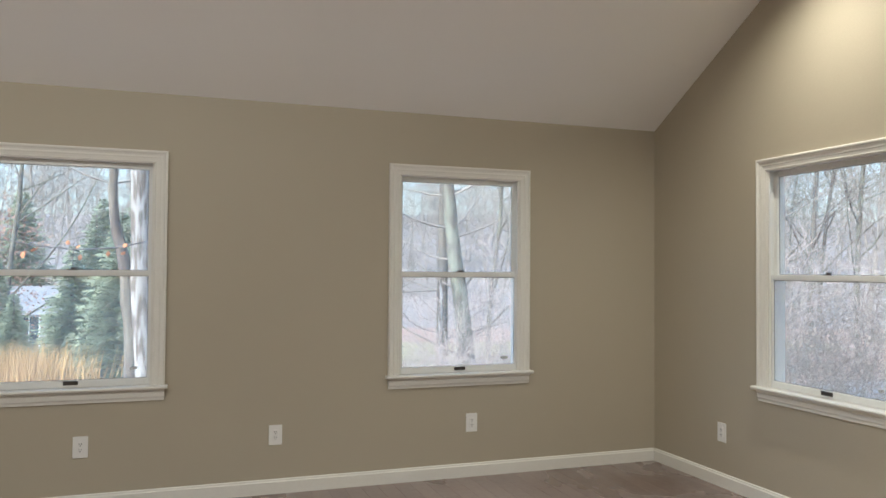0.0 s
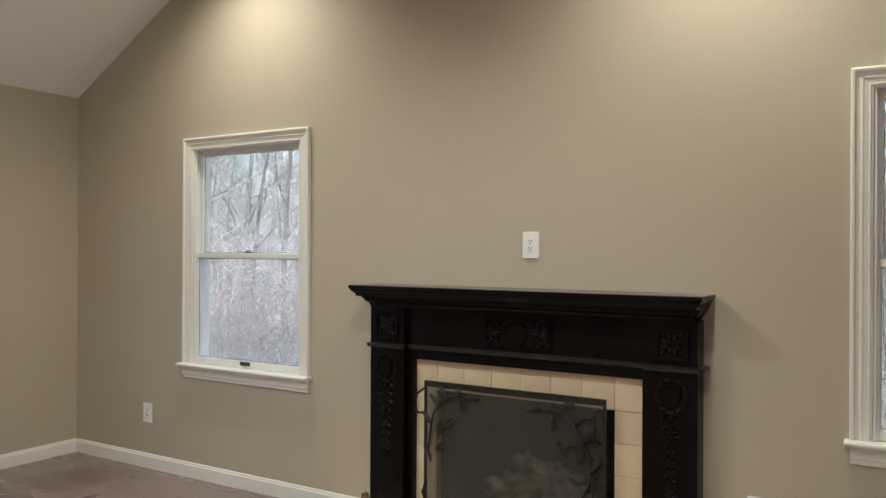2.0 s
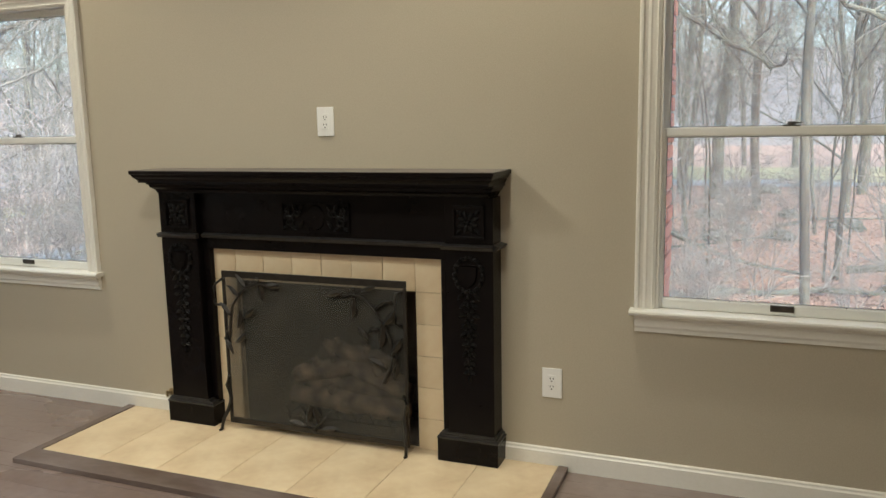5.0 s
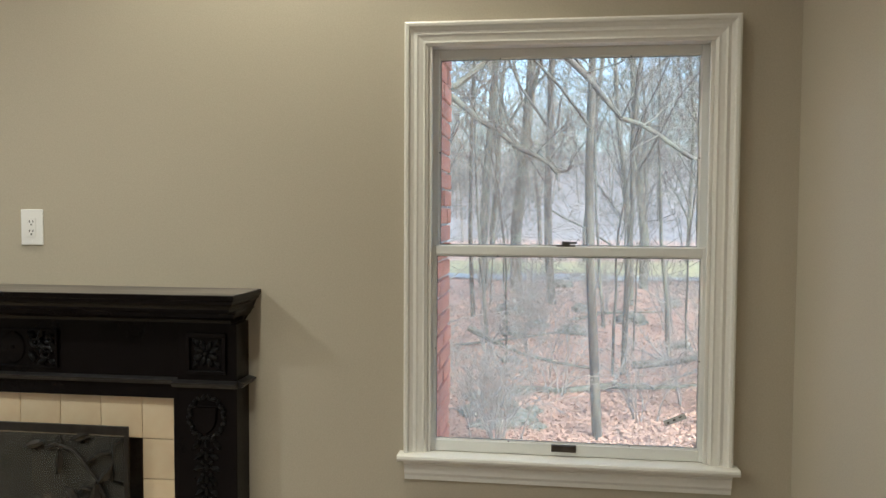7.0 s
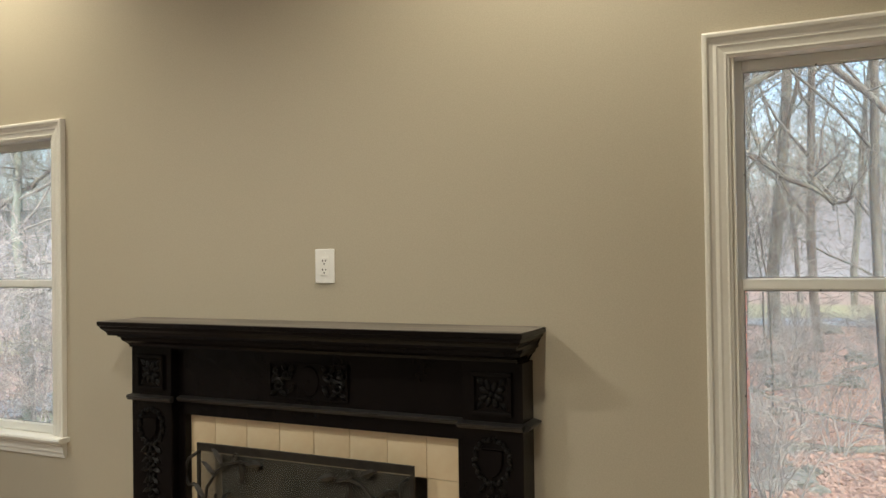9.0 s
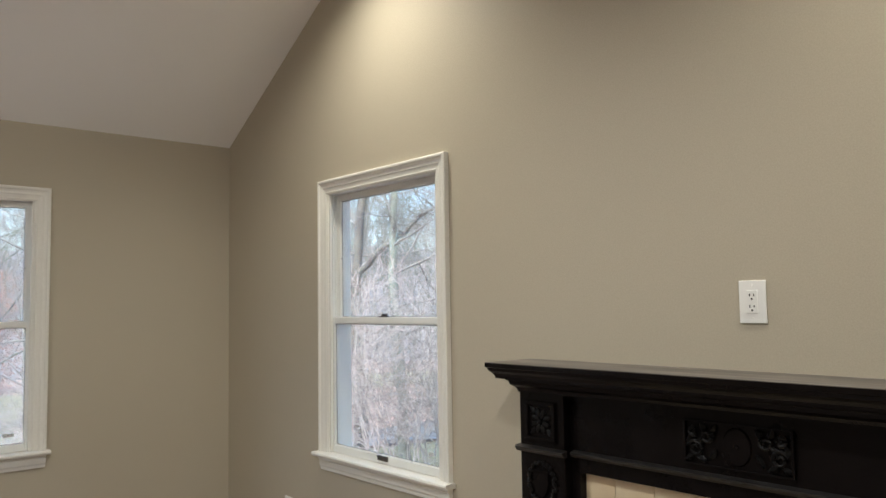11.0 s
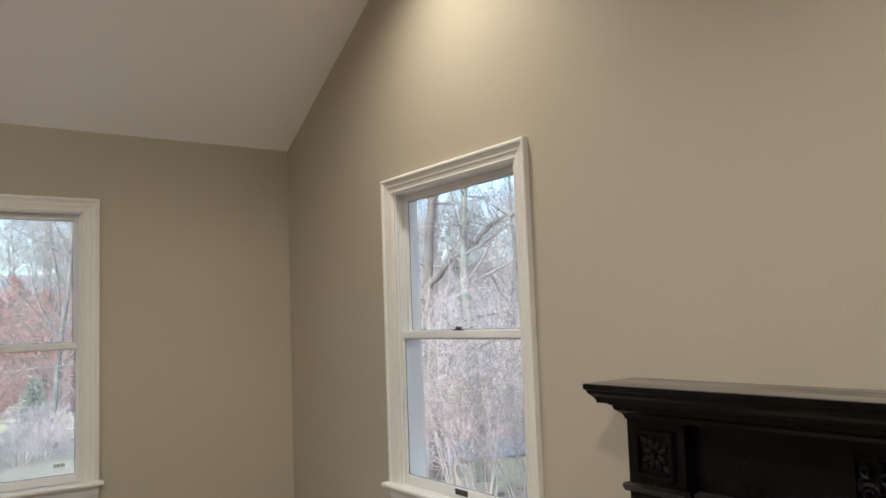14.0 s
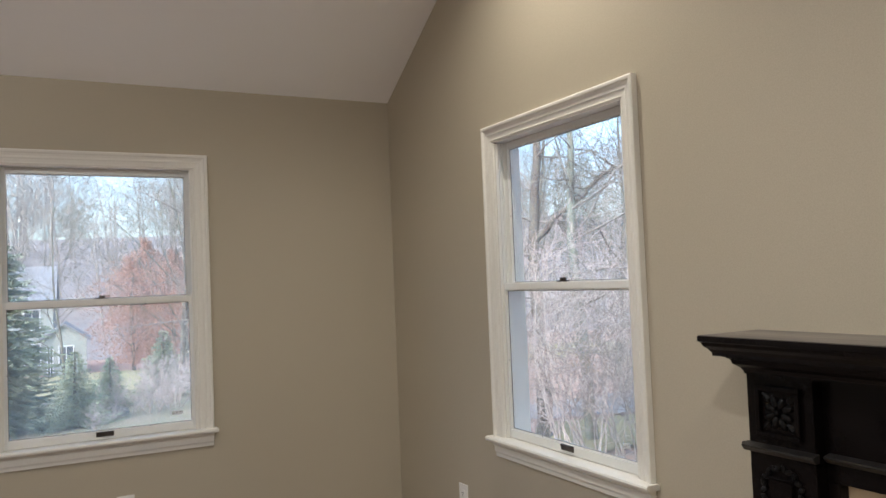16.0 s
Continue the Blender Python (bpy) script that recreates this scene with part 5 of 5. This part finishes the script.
# evergreens
def conifer(seed, height, width, label):
    rng = random.Random(seed)
    ob = thing("conifer", pose(0, 0, 0), label, "conifer", "evergreens beyond the window")
    part("trunk", tube(bmesh.new(), [(0, 0, -0.2), (0, 0, height * 0.5), (0, 0, height)], [width * 0.045, width * 0.03, 0.01], 7), M_BARK_DARK, ob)
    verts, faces = [], []
    rows = int(height / 0.11)
    for i in range(rows):
        f = i / rows
        z = 0.12 + f * (height - 0.15)
        reach = width * 0.5 * (1 - f) ** 0.85 * rng.uniform(0.8, 1.12) + 0.05
        for k in range(max(7, int(26 * (1 - f * 0.6)))):
            a = rng.uniform(0, math.tau)
            ln = reach * rng.uniform(0.6, 1.08)
            droop = rng.uniform(-0.45, 0.18)
            d, side = Vector((math.cos(a), math.sin(a), droop)), Vector((-math.sin(a), math.cos(a), 0))
            steps = max(2, int(ln / 0.095))
            for s in range(1, steps + 1):
                p = Vector((0, 0, z)) + d * (ln * s / steps)
                w = 0.13 * (1.1 - 0.5 * s / steps) * min(1.3, 0.55 + height / 8)
                for q in (-1, 1):
                    tip = p + d * (w * 0.8) + side * (q * w) + Vector((0, 0, rng.uniform(-0.08, 0.03)))
                    b = len(verts)
                    verts += [p - d * 0.02, p + d * w * 0.55 + Vector((0, 0, 0.02)), tip, p + side * (q * w * 0.45) - Vector((0, 0, 0.03))]
                    faces.append((b, b + 1, b + 2, b + 3))
    me = bpy.data.meshes.new("crown")
    me.from_pydata([tuple(v) for v in verts], [], faces)
    me.materials.append(M_NEEDLE)
    part("crown", me, None, ob, "blue-green needled boughs")
    return ob


c_big = conifer(51, 6.6, 4.6, "broad blue-green spruce with drooping boughs")
c_small = conifer(52, 2.6, 2.4, "small pointed blue-green spruce")
stand(c_big, -0.45, 20.5, 0, 0.70)
again(c_big, 1.1, 24.6, 70, 0.88)
again(c_big, -2.7, 20.5, 140, 0.40)
again(c_big, -1.7, 22.5, 40, 0.60)
again(c_big, -3.9, 24.5, 10, 0.62)
again(c_big, -0.2, 28.5, 200, 1.0)
again(c_big, -6.2, 31.0, 260, 0.95)
again(c_big, -2.0, 33.0, 310, 0.90)
again(c_big, -3.5, 57.0, 20, 1.5)
again(c_big, -8.5, 58.0, 110, 1.6)
stand(c_small, 2.95, 23.3, 0, 0.78)
again(c_small, 4.12, 28.2, 90, 0.66)
again(c_small, 6.4, 33.3, 200, 1.0)


# trees that keep their rusty leaves
def rusty_tree(seed, height, width):
    rng = random.Random(seed)
    ob = bare_tree(seed, height, 0.17, (14, 6, 3, 2, 0.14), M_BARK_DARK, "beech tree still holding rusty orange leaves", (0, 0), top=2)
    verts, faces = [], []
    for k in range(15000):
        a, u = rng.uniform(0, math.tau), rng.random() ** 0.5
        z = rng.uniform(0.06, 1.08) * (1 + 0.12 * noise.noise(Vector((math.cos(a) * 3, math.sin(a) * 3, seed))))
        r = width * 0.62 * u * math.sqrt(max(0.02, 1 - (1.75 * z - 0.8) ** 2)) * max(0.1, 0.72 + 0.95 * noise.noise(Vector((math.cos(a) * 2.6, math.sin(a) * 2.6, z * 6 + seed))))
        p = Vector((r * math.cos(a), r * math.sin(a), z * height))
        s = rng.uniform(0.05, 0.09)
        e1, e2 = Vector((rng.uniform(-1, 1), rng.uniform(-1, 1), rng.uniform(-1, 1))).normalized() * s, Vector((rng.uniform(-1, 1), rng.uniform(-1, 1), rng.uniform(-1, 1))).normalized() * s
        b = len(verts)
        verts += [p - e1, p - e2 * 0.6, p + e1, p + e2 * 0.6]
        faces.append((b, b + 1, b + 2, b + 3))
    me = bpy.data.meshes.new("leaves")
    me.from_pydata([tuple(v) for v in verts], [], faces)
    me.materials.append(M_RUST)
    part("leaves", me, None, ob, "sparse rusty orange leaves")
    return ob


r_tree = rusty_tree(61, 8.5, 7.0)
stand(r_tree, 7.7, 57.5, 0, 0.80)
for x, y, a, s in ((-7.2, 34.0, 130, 0.85), (10.2, 56.5, 240, 0.85), (12.2, 59.0, 80, 0.95), (9.2, 62.0, 300, 1.0)):
    again(r_tree, x, y, a, s)

oak_twig = thing("oak_twig", pose(0, 0, 0), "thin oak branch still holding a few orange leaves", "branch")
tw = [(0.45, 10.5, 1.75), (0.05, 9.6, 1.62), (-0.25, 8.9, 1.58), (-0.55, 8.4, 1.60), (-0.85, 8.0, 1.66)]
part("twig", tube(bmesh.new(), tw, [0.012, 0.010, 0.008, 0.006, 0.004], 5), M_TWIG, oak_twig)
rng = random.Random(77)
for k in range(11):
    x, y, z = tw[1 + k % 4]
    bm = leaf(bmesh.new(), (0, 0, 0), 0.062, 0.044, 0, 0.004)
    part("leaf", bm, M_ORANGE, oak_twig, m=pose(x + rng.uniform(-0.12, 0.12), y + rng.uniform(-0.1, 0.1), z + rng.uniform(-0.10, 0.07), rng.uniform(-60, 60), rng.uniform(-60, 60), 90 + rng.uniform(-40, 40)))

# dry grass clump and a few clinging leaves by the first window
verts, faces = [], []
rng = random.Random(71)
for k in range(4200):
    cx, cy = rng.choice(((-1.5, 14.5), (-2.4, 14.9), (-1.7, 15.3), (-3.2, 14.4)))
    x, y = cx + rng.gauss(0, 0.45), cy + rng.gauss(0, 0.45)
    z = ground_z(x, y) - 0.03
    h, a, w = rng.uniform(1.1, 1.8), rng.uniform(0, math.tau), 0.009
    dx, dy = rng.gauss(0, 0.22), rng.gauss(0, 0.22)
    b = len(verts)
    verts += [(x - w * math.cos(a), y - w * math.sin(a), z), (x + w * math.cos(a), y + w * math.sin(a), z), (x + dx * 0.4 + w * math.cos(a), y + dy * 0.4 + w * math.sin(a), z + h * 0.6), (x + dx * 0.4 - w * math.cos(a), y + dy * 0.4 - w * math.sin(a), z + h * 0.6), (x + dx, y + dy, z + h)]
    faces += [(b, b + 1, b + 2, b + 3), (b + 3, b + 2, b + 4)]
me = bpy.data.meshes.new("dry_grass")
me.from_pydata(verts, [], faces)
me.materials.append(M_GRASSGOLD)
tagged(new("dry_grass", me), "clumps of tall golden dry grass", "grass", kind="stuff")

# fallen leaves on the slope outside the gable window
verts, faces = [], []
rng = random.Random(72)
for k in range(62000):
    d = 8.2 + 24 * rng.random() ** 1.6
    a = radians(rng.uniform(-17, 14))
    x, y = 1.5 + d * math.cos(a), 0.4 + d * math.sin(a)
    s, t = rng.uniform(0.018, 0.036), rng.uniform(0, math.tau)
    z = ground_z(x, y) + 0.012
    ux, uy = s * math.cos(t), s * math.sin(t)
    b = len(verts)
    verts += [(x - ux, y - uy, z + rng.uniform(0, 0.03)), (x + uy * 0.6, y - ux * 0.6, z + rng.uniform(0, 0.035)), (x + ux, y + uy, z + rng.uniform(0, 0.04)), (x - uy * 0.6, y + ux * 0.6, z + rng.uniform(0, 0.035))]
    faces.append((b, b + 1, b + 2, b + 3))
me = bpy.data.meshes.new("fallen_leaves")
me.from_pydata(verts, [], faces)
me.materials.append(M_LEAF)
tagged(new("fallen_leaves", me), "brown and pink-brown fallen leaves on the slope", "leaves", kind="stuff")


# rocks, fallen log and branches
def rock(x, y, s, seed, flat=0.72):
    bm = bmesh.new()
    bmesh.ops.create_icosphere(bm, subdivisions=3, radius=1)
    for v in bm.verts:
        q = v.co + Vector((seed * 3.1, 0, 0))
        k = 1 + 0.45 * noise.noise(q * 1.2) + 0.16 * noise.noise(q * 3.1)
        v.co = Vector((v.co.x * s * k * 1.25, v.co.y * s * k, v.co.z * s * k * flat))
    ob = solid("rock", bm, M_ROCK, "lichen-grey rock half sunk in leaves", "rock", "rocks on the slope", smooth=False)
    ob.matrix_basis = pose(x, y, ground_z(x, y) + s * 0.15, 0, 0, seed * 47)
    return ob


for i, (x, y, s) in enumerate(((4.0, 24.9, 0.35), (11.8, 0.95, 0.17), (12.3, 0.75, 0.16), (11.5, 1.15, 0.15), (11.9, 1.3, 0.14), (10.9, 0.95, 0.15), (10.75, 0.66, 0.16), (11.2, 0.70, 0.13), (11.1, 1.25, 0.15), (10.6, 0.42, 0.10), (11.4, 0.48, 0.11), (11.0, 0.55, 0.12), (11.6, 0.80, 0.11), (10.55, 0.85, 0.13), (10.5, 1.1, 0.12), (27.6, -0.2, 0.34), (17.5, -0.2, 0.24), (18.2, 0.5, 0.20),
                               (17.0, 1.0, 0.26), (16.4, -2.2, 0.18), (19.5, -1.6, 0.28), (21.6, -0.6, 0.26), (26.5, -5.4, 0.4), (14.2, 0.9, 0.14), (15.0, -2.6, 0.15), (20.5, 1.2, 0.3), (23, -3, 0.3))):
    rock(x, y, s, i + 1)


def fallen(points, r, seed, label):
    rng = random.Random(seed)
    pts = [Vector((x, y, ground_z(x, y) + h)) for x, y, h in points]
    out = [[(pts, [r * (1 - 0.6 * i / (len(pts) - 1)) for i in range(len(pts))], 8)], []]
    for k in range(7):
        i = rng.randrange(1, len(pts))
        grow(out, rng, pts[i], Vector((rng.uniform(-1, 1), rng.uniform(-1, 1), rng.uniform(0.1, 0.8))).normalized(), rng.uniform(0.5, 1.2), r * 0.3, 2, 3, (0, 0, 4, 0, 0), 6, 6)
    ob = thing("fallen_branch", pose(0, 0, 0), label, "branch", "fallen wood on the slope")
    part("limb", limbs_mesh("limb", out[0], M_BARK), None, ob)
    part("twigs", limbs_mesh("twigs", out[1], M_TWIG), None, ob)
    return ob


fallen([(12.2, 1.1, 0.02), (12.45, 0.55, 0.05), (12.5, 0.1, 0.03), (12.75, -0.6, 0.09), (12.8, -1.2, 0.05), (13.1, -2.2, 0.02)], 0.075, 81, "mossy fallen log among leaves")
fallen([(12.9, -0.9, 0.35), (12.75, -1.4, 0.42), (12.6, -1.9, 0.55), (12.5, -2.6, 0.7)], 0.06, 82, "pale fallen branch leaning on a log")
fallen([(14.2, 1.6, 0.55), (14.0, 1.2, 0.40), (13.9, 0.7, 0.22), (13.9, 0.2, 0.12), (13.8, -0.5, 0.05)], 0.05, 83, "pale bent fallen branch on the slope")
fallen([(15.4, 2.0, 0.02), (15.8, 1.0, 0.12), (16.6, 0.2, 0.16), (17.4, -0.3, 0.05)], 0.032, 84, "thin fallen branch on the leaves")
fallen([(19.2, -0.2, 0.02), (19.8, -0.9, 0.16), (20.9, -1.5, 0.08), (21.5, -2.6, 0.02)], 0.05, 85, "fallen branch on the leaves")


# neighbouring houses
def house(m, w, d, h, rise, label, roof, wing=None):
    ob = thing("house", m, label, "house", "neighbouring houses")

    def body(x0, x1, y0, y1, hh, rr):
        bm = bmesh.new()
        prof = [(x0, 0), (x1, 0), (x1, hh), ((x0 + x1) / 2, hh + rr), (x0, hh)]
        sweep(bm, prof, lambda x, z: (x, y0, z), lambda x, z: (x, y1, z))
        wl = part("wall", bm, M_CLAP, ob)
        bm = bmesh.new()
        for k in range(int(hh / 0.22)):
            z = 0.22 * (k + 1)
            box(bm, x0 - 0.012, x1 + 0.012, y0 - 0.018, y0 - 0.002, z - 0.02, z)
        part("clapboard_edges", bm, M_CLAP, wl)
        xm = (x0 + x1) / 2
        for s in (-1, 1):
            e = x1 + 0.3 if s > 0 else x0 - 0.3
            slope = rr / ((x1 - x0) / 2)
            bm = bmesh.new()
            prof = [(xm, hh + rr + 0.02), (e, hh - 0.3 * slope + 0.02), (e, hh - 0.3 * slope + 0.16), (xm, hh + rr + 0.16)]
            sweep(bm, prof, lambda x, z: (x, y0 - 0.3, z), lambda x, z: (x, y1 + 0.3, z))
            part("roof", bm, roof, ob, "grey shingle roof slope")

    def opening(x, z, y, ww, hh):
        win = part("window", boxed(x - ww / 2 - 0.09, x + ww / 2 + 0.09, y - 0.06, y - 0.002, z - hh / 2 - 0.09, z + hh / 2 + 0.09), M_SIDING, ob)
        part("pane", boxed(x - ww / 2, x + ww / 2, y - 0.075, y - 0.061, z - hh / 2, z + hh / 2), M_DARKGLASS, win)
        part("mullion", boxed(x - 0.025, x + 0.025, y - 0.09, y - 0.076, z - hh / 2, z + hh / 2), M_SIDING, win)

    def broad(x0, x1, y0, y1, hh, rr):
        """A body whose ridge runs along local x, so that a roof slope faces the front."""
        bm = bmesh.new()
        prof = [(y0, 0), (y1, 0), (y1, hh), ((y0 + y1) / 2, hh + rr), (y0, hh)]
        sweep(bm, prof, lambda y, z: (x0, y, z), lambda y, z: (x1, y, z))
        part("wall", bm, M_CLAP, ob)
        ym, slope = (y0 + y1) / 2, rr / ((y1 - y0) / 2)
        for e in (y0 - 0.3, y1 + 0.3):
            prof = [(ym, hh + rr + 0.02), (e, hh - 0.3 * slope + 0.02), (e, hh - 0.3 * slope + 0.16), (ym, hh + rr + 0.16)]
            part("roof", sweep(bmesh.new(), prof, lambda y, z: (x0 - 0.25, y, z), lambda y, z: (x1 + 0.25, y, z)), roof, ob, "grey shingle roof slope")

    broad(-w / 2, w / 2, 0, d, h, rise)
    for x in (-w * 0.28, w * 0.28):
        opening(x, h * 0.75, 0, 0.9, 1.3)
        opening(x, h * 0.3, 0, 0.9, 1.4)
    if wing:
        wx0, wx1, wd, wh, wr = wing
        body(wx0, wx1, -wd, 0.5, wh, wr)
        opening((wx0 + wx1) / 2 + 0.1, wh * 0.60, -wd, 0.8, 1.2)
        opening(wx0 + 0.45, wh * 0.62, -wd, 0.25, 1.0)
        opening(wx0 + 0.45, wh * 0.22, -wd, 0.25, 0.8)
    return ob


house(pose(0.0, 63.0, ground_z(1.2, 63.0) - 0.2, 0, 0, -3), 6.0, 6.0, 5.4, 2.3, "white clapboard house with a grey shingle roof among trees", M_ROOF, (2.45, 5.1, 3.2, 2.75, 0.95))
house(pose(-4.9, 47.0, ground_z(-4.6, 47.0) - 0.2, 0, 0, 10), 5.0, 6.0, 2.4, 1.3, "low pale house behind the spruces", M_ROOF)

# far woods: one joined mesh of many thin trees
def far_woods():
    rng = random.Random(91)
    kinds = []
    TWIG[0] = 0.024
    for k in range(5):
        out = [[], []]
        grow(out, rng, Vector((0, 0, -0.3)), Vector((rng.uniform(-0.06, 0.06), rng.uniform(-0.06, 0.06), 1)).normalized(), rng.uniform(13, 18), 0.14, 0, 2, (16, 10, 0, 0, 0.14), 5, 5)
        v, f = limbs_bm(out[0] + out[1])
        kinds.append((np.array([tuple(q) for q in v]), f))
    verts, faces, count = [], [], 0
    for k in range(400):
        a = radians(rng.uniform(-26, 112))
        d = 56 + 130 * rng.random() ** 0.7
        x, y = 2 + d * math.cos(a), 2 + d * math.sin(a)
        if -9 < x < 22 and d < 74:
            continue
        v, f = kinds[rng.randrange(5)]
        t, s = rng.uniform(0, math.tau), rng.uniform(0.75, 1.15)
        c, sn = math.cos(t) * s, math.sin(t) * s
        w = np.stack([v[:, 0] * c - v[:, 1] * sn + x, v[:, 0] * sn + v[:, 1] * c + y, v[:, 2] * s + ground_z(x, y)], 1)
        verts.append(w)
        faces += [tuple(i + count for i in q) for q in f]
        count += len(v)
    me = bpy.data.meshes.new("far_woods")
    me.from_pydata(np.concatenate(verts).tolist(), [], faces)
    me.materials.append(M_TWIG)
    return tagged(new("far_woods", me), "distant bare grey woods on the hillside", "woods", kind="stuff")


far_woods()


def saplings():
    """Underwood: thin stems with a few side shoots, too many to count."""
    rng = random.Random(93)
    kinds = []
    TWIG[0] = 0.006
    for k in range(9):
        out = [[], []]
        grow(out, rng, Vector((0, 0, -0.1)), Vector((rng.uniform(-0.25, 0.25), rng.uniform(-0.25, 0.25), 1)).normalized(), rng.uniform(2.6, 5.5), rng.uniform(0.012, 0.026), 1, 2, (0, 6, 0, 0, 0.2), 4, 5)
        v, f = limbs_bm(out[0] + out[1])
        kinds.append((np.array([tuple(q) for q in v]), f))
    verts, faces, count = [], [], 0
    for k in range(900):
        a = radians(rng.uniform(-20, 112))
        d = 14 + 95 * rng.random() ** 1.35
        x, y = 2 + d * math.cos(a), 2 + d * math.sin(a)
        slope = math.degrees(a) < 16
        if on_road(x, y, 0.6) or (-8 < x < 12 and y > 19) or (slope and rng.random() < 0.92) or (a > 1.1 and d < 66) or (32 < x < 43 and y < 12):
            continue
        v, f = kinds[rng.randrange(9)]
        t, s = rng.uniform(0, math.tau), rng.uniform(0.6, 1.25) * (0.7 if slope and d < 24 else 1.0)
        c, sn = math.cos(t) * s, math.sin(t) * s
        verts.append(np.stack([v[:, 0] * c - v[:, 1] * sn + x, v[:, 0] * sn + v[:, 1] * c + y, v[:, 2] * s + ground_z(x, y)], 1))
        faces += [tuple(i + count for i in q) for q in f]
        count += len(v)
    me = bpy.data.meshes.new("underwood")
    me.from_pydata(np.concatenate(verts).tolist(), [], faces)
    me.materials.append(M_SAPLING)
    return tagged(new("underwood", me), "thin bare saplings and shoots between the trees", "underwood", kind="stuff")


saplings()

# ---- chimney outside: mortar core and single bricks ----
chimney = thing("chimney", pose(0, 0, 0), "red brick chimney on the outer wall", "chimney")
C_Y, C_X = 0.730, 4.610
bm = bmesh.new()
gz = -1.3
box(bm, X_E + DEPTH + 0.002, C_X - 0.012, C_Y + 0.012, C_Y + 0.11, gz, 5.2)
box(bm, X_E + DEPTH + 0.002, C_X - 0.012, 3.48, 3.588, gz, 5.2)
box(bm, C_X - 0.09, C_X - 0.012, C_Y + 0.11, 3.48, gz, 5.2)
part("mortar_core", bm, M_MORTAR, chimney)
bricks = [tile_mesh("brick", 0.195, 0.10, 0.057, 0.003, M_BRICK, "z"), tile_mesh("brick", 0.095, 0.10, 0.057, 0.003, M_BRICK, "z")]
rng = random.Random(95)
for k in range(62):
    z = -0.95 + 0.067 * k
    x = C_X
    order = (0, 0) if k % 2 else (1, 0, 1)
    for b in order:
        w = 0.195 if b == 0 else 0.095
        if x - w < X_E + DEPTH:
            break
        part("brick", bricks[b], None, chimney, m=pose(x - w / 2 + rng.uniform(-0.003, 0.003), C_Y + 0.05 + rng.uniform(-0.003, 0.003), z + 0.057))
        x -= w + 0.010

# ---- floorboards ----
rng = random.Random(97)
BWID = 0.108
plank_meshes = {}
x = X_W
row = 0
while x < X_E - 0.01:
    w = min(BWID, X_E - x)
    y = Y_S
    while y < Y_N - 0.01:
        ln = rng.choice((1.2, 1.6, 2.0, 2.4))
        if row % 2 and y == Y_S:
            ln = 0.9
        ln = min(ln, Y_N - y)
        if Y_N - y - ln < 0.35:
            ln = Y_N - y
        key = (round(w, 4), round(ln, 4))
        if key not in plank_meshes:
            plank_meshes[key] = tile_mesh("floorboard", w - 0.0010, ln - 0.0012, 0.014, 0.0008, M_FLOOR, "z")
        part("floorboard", plank_meshes[key], None, floor, m=pose(x + w / 2, y + ln / 2, 0))
        y += ln
    x += w
    row += 1
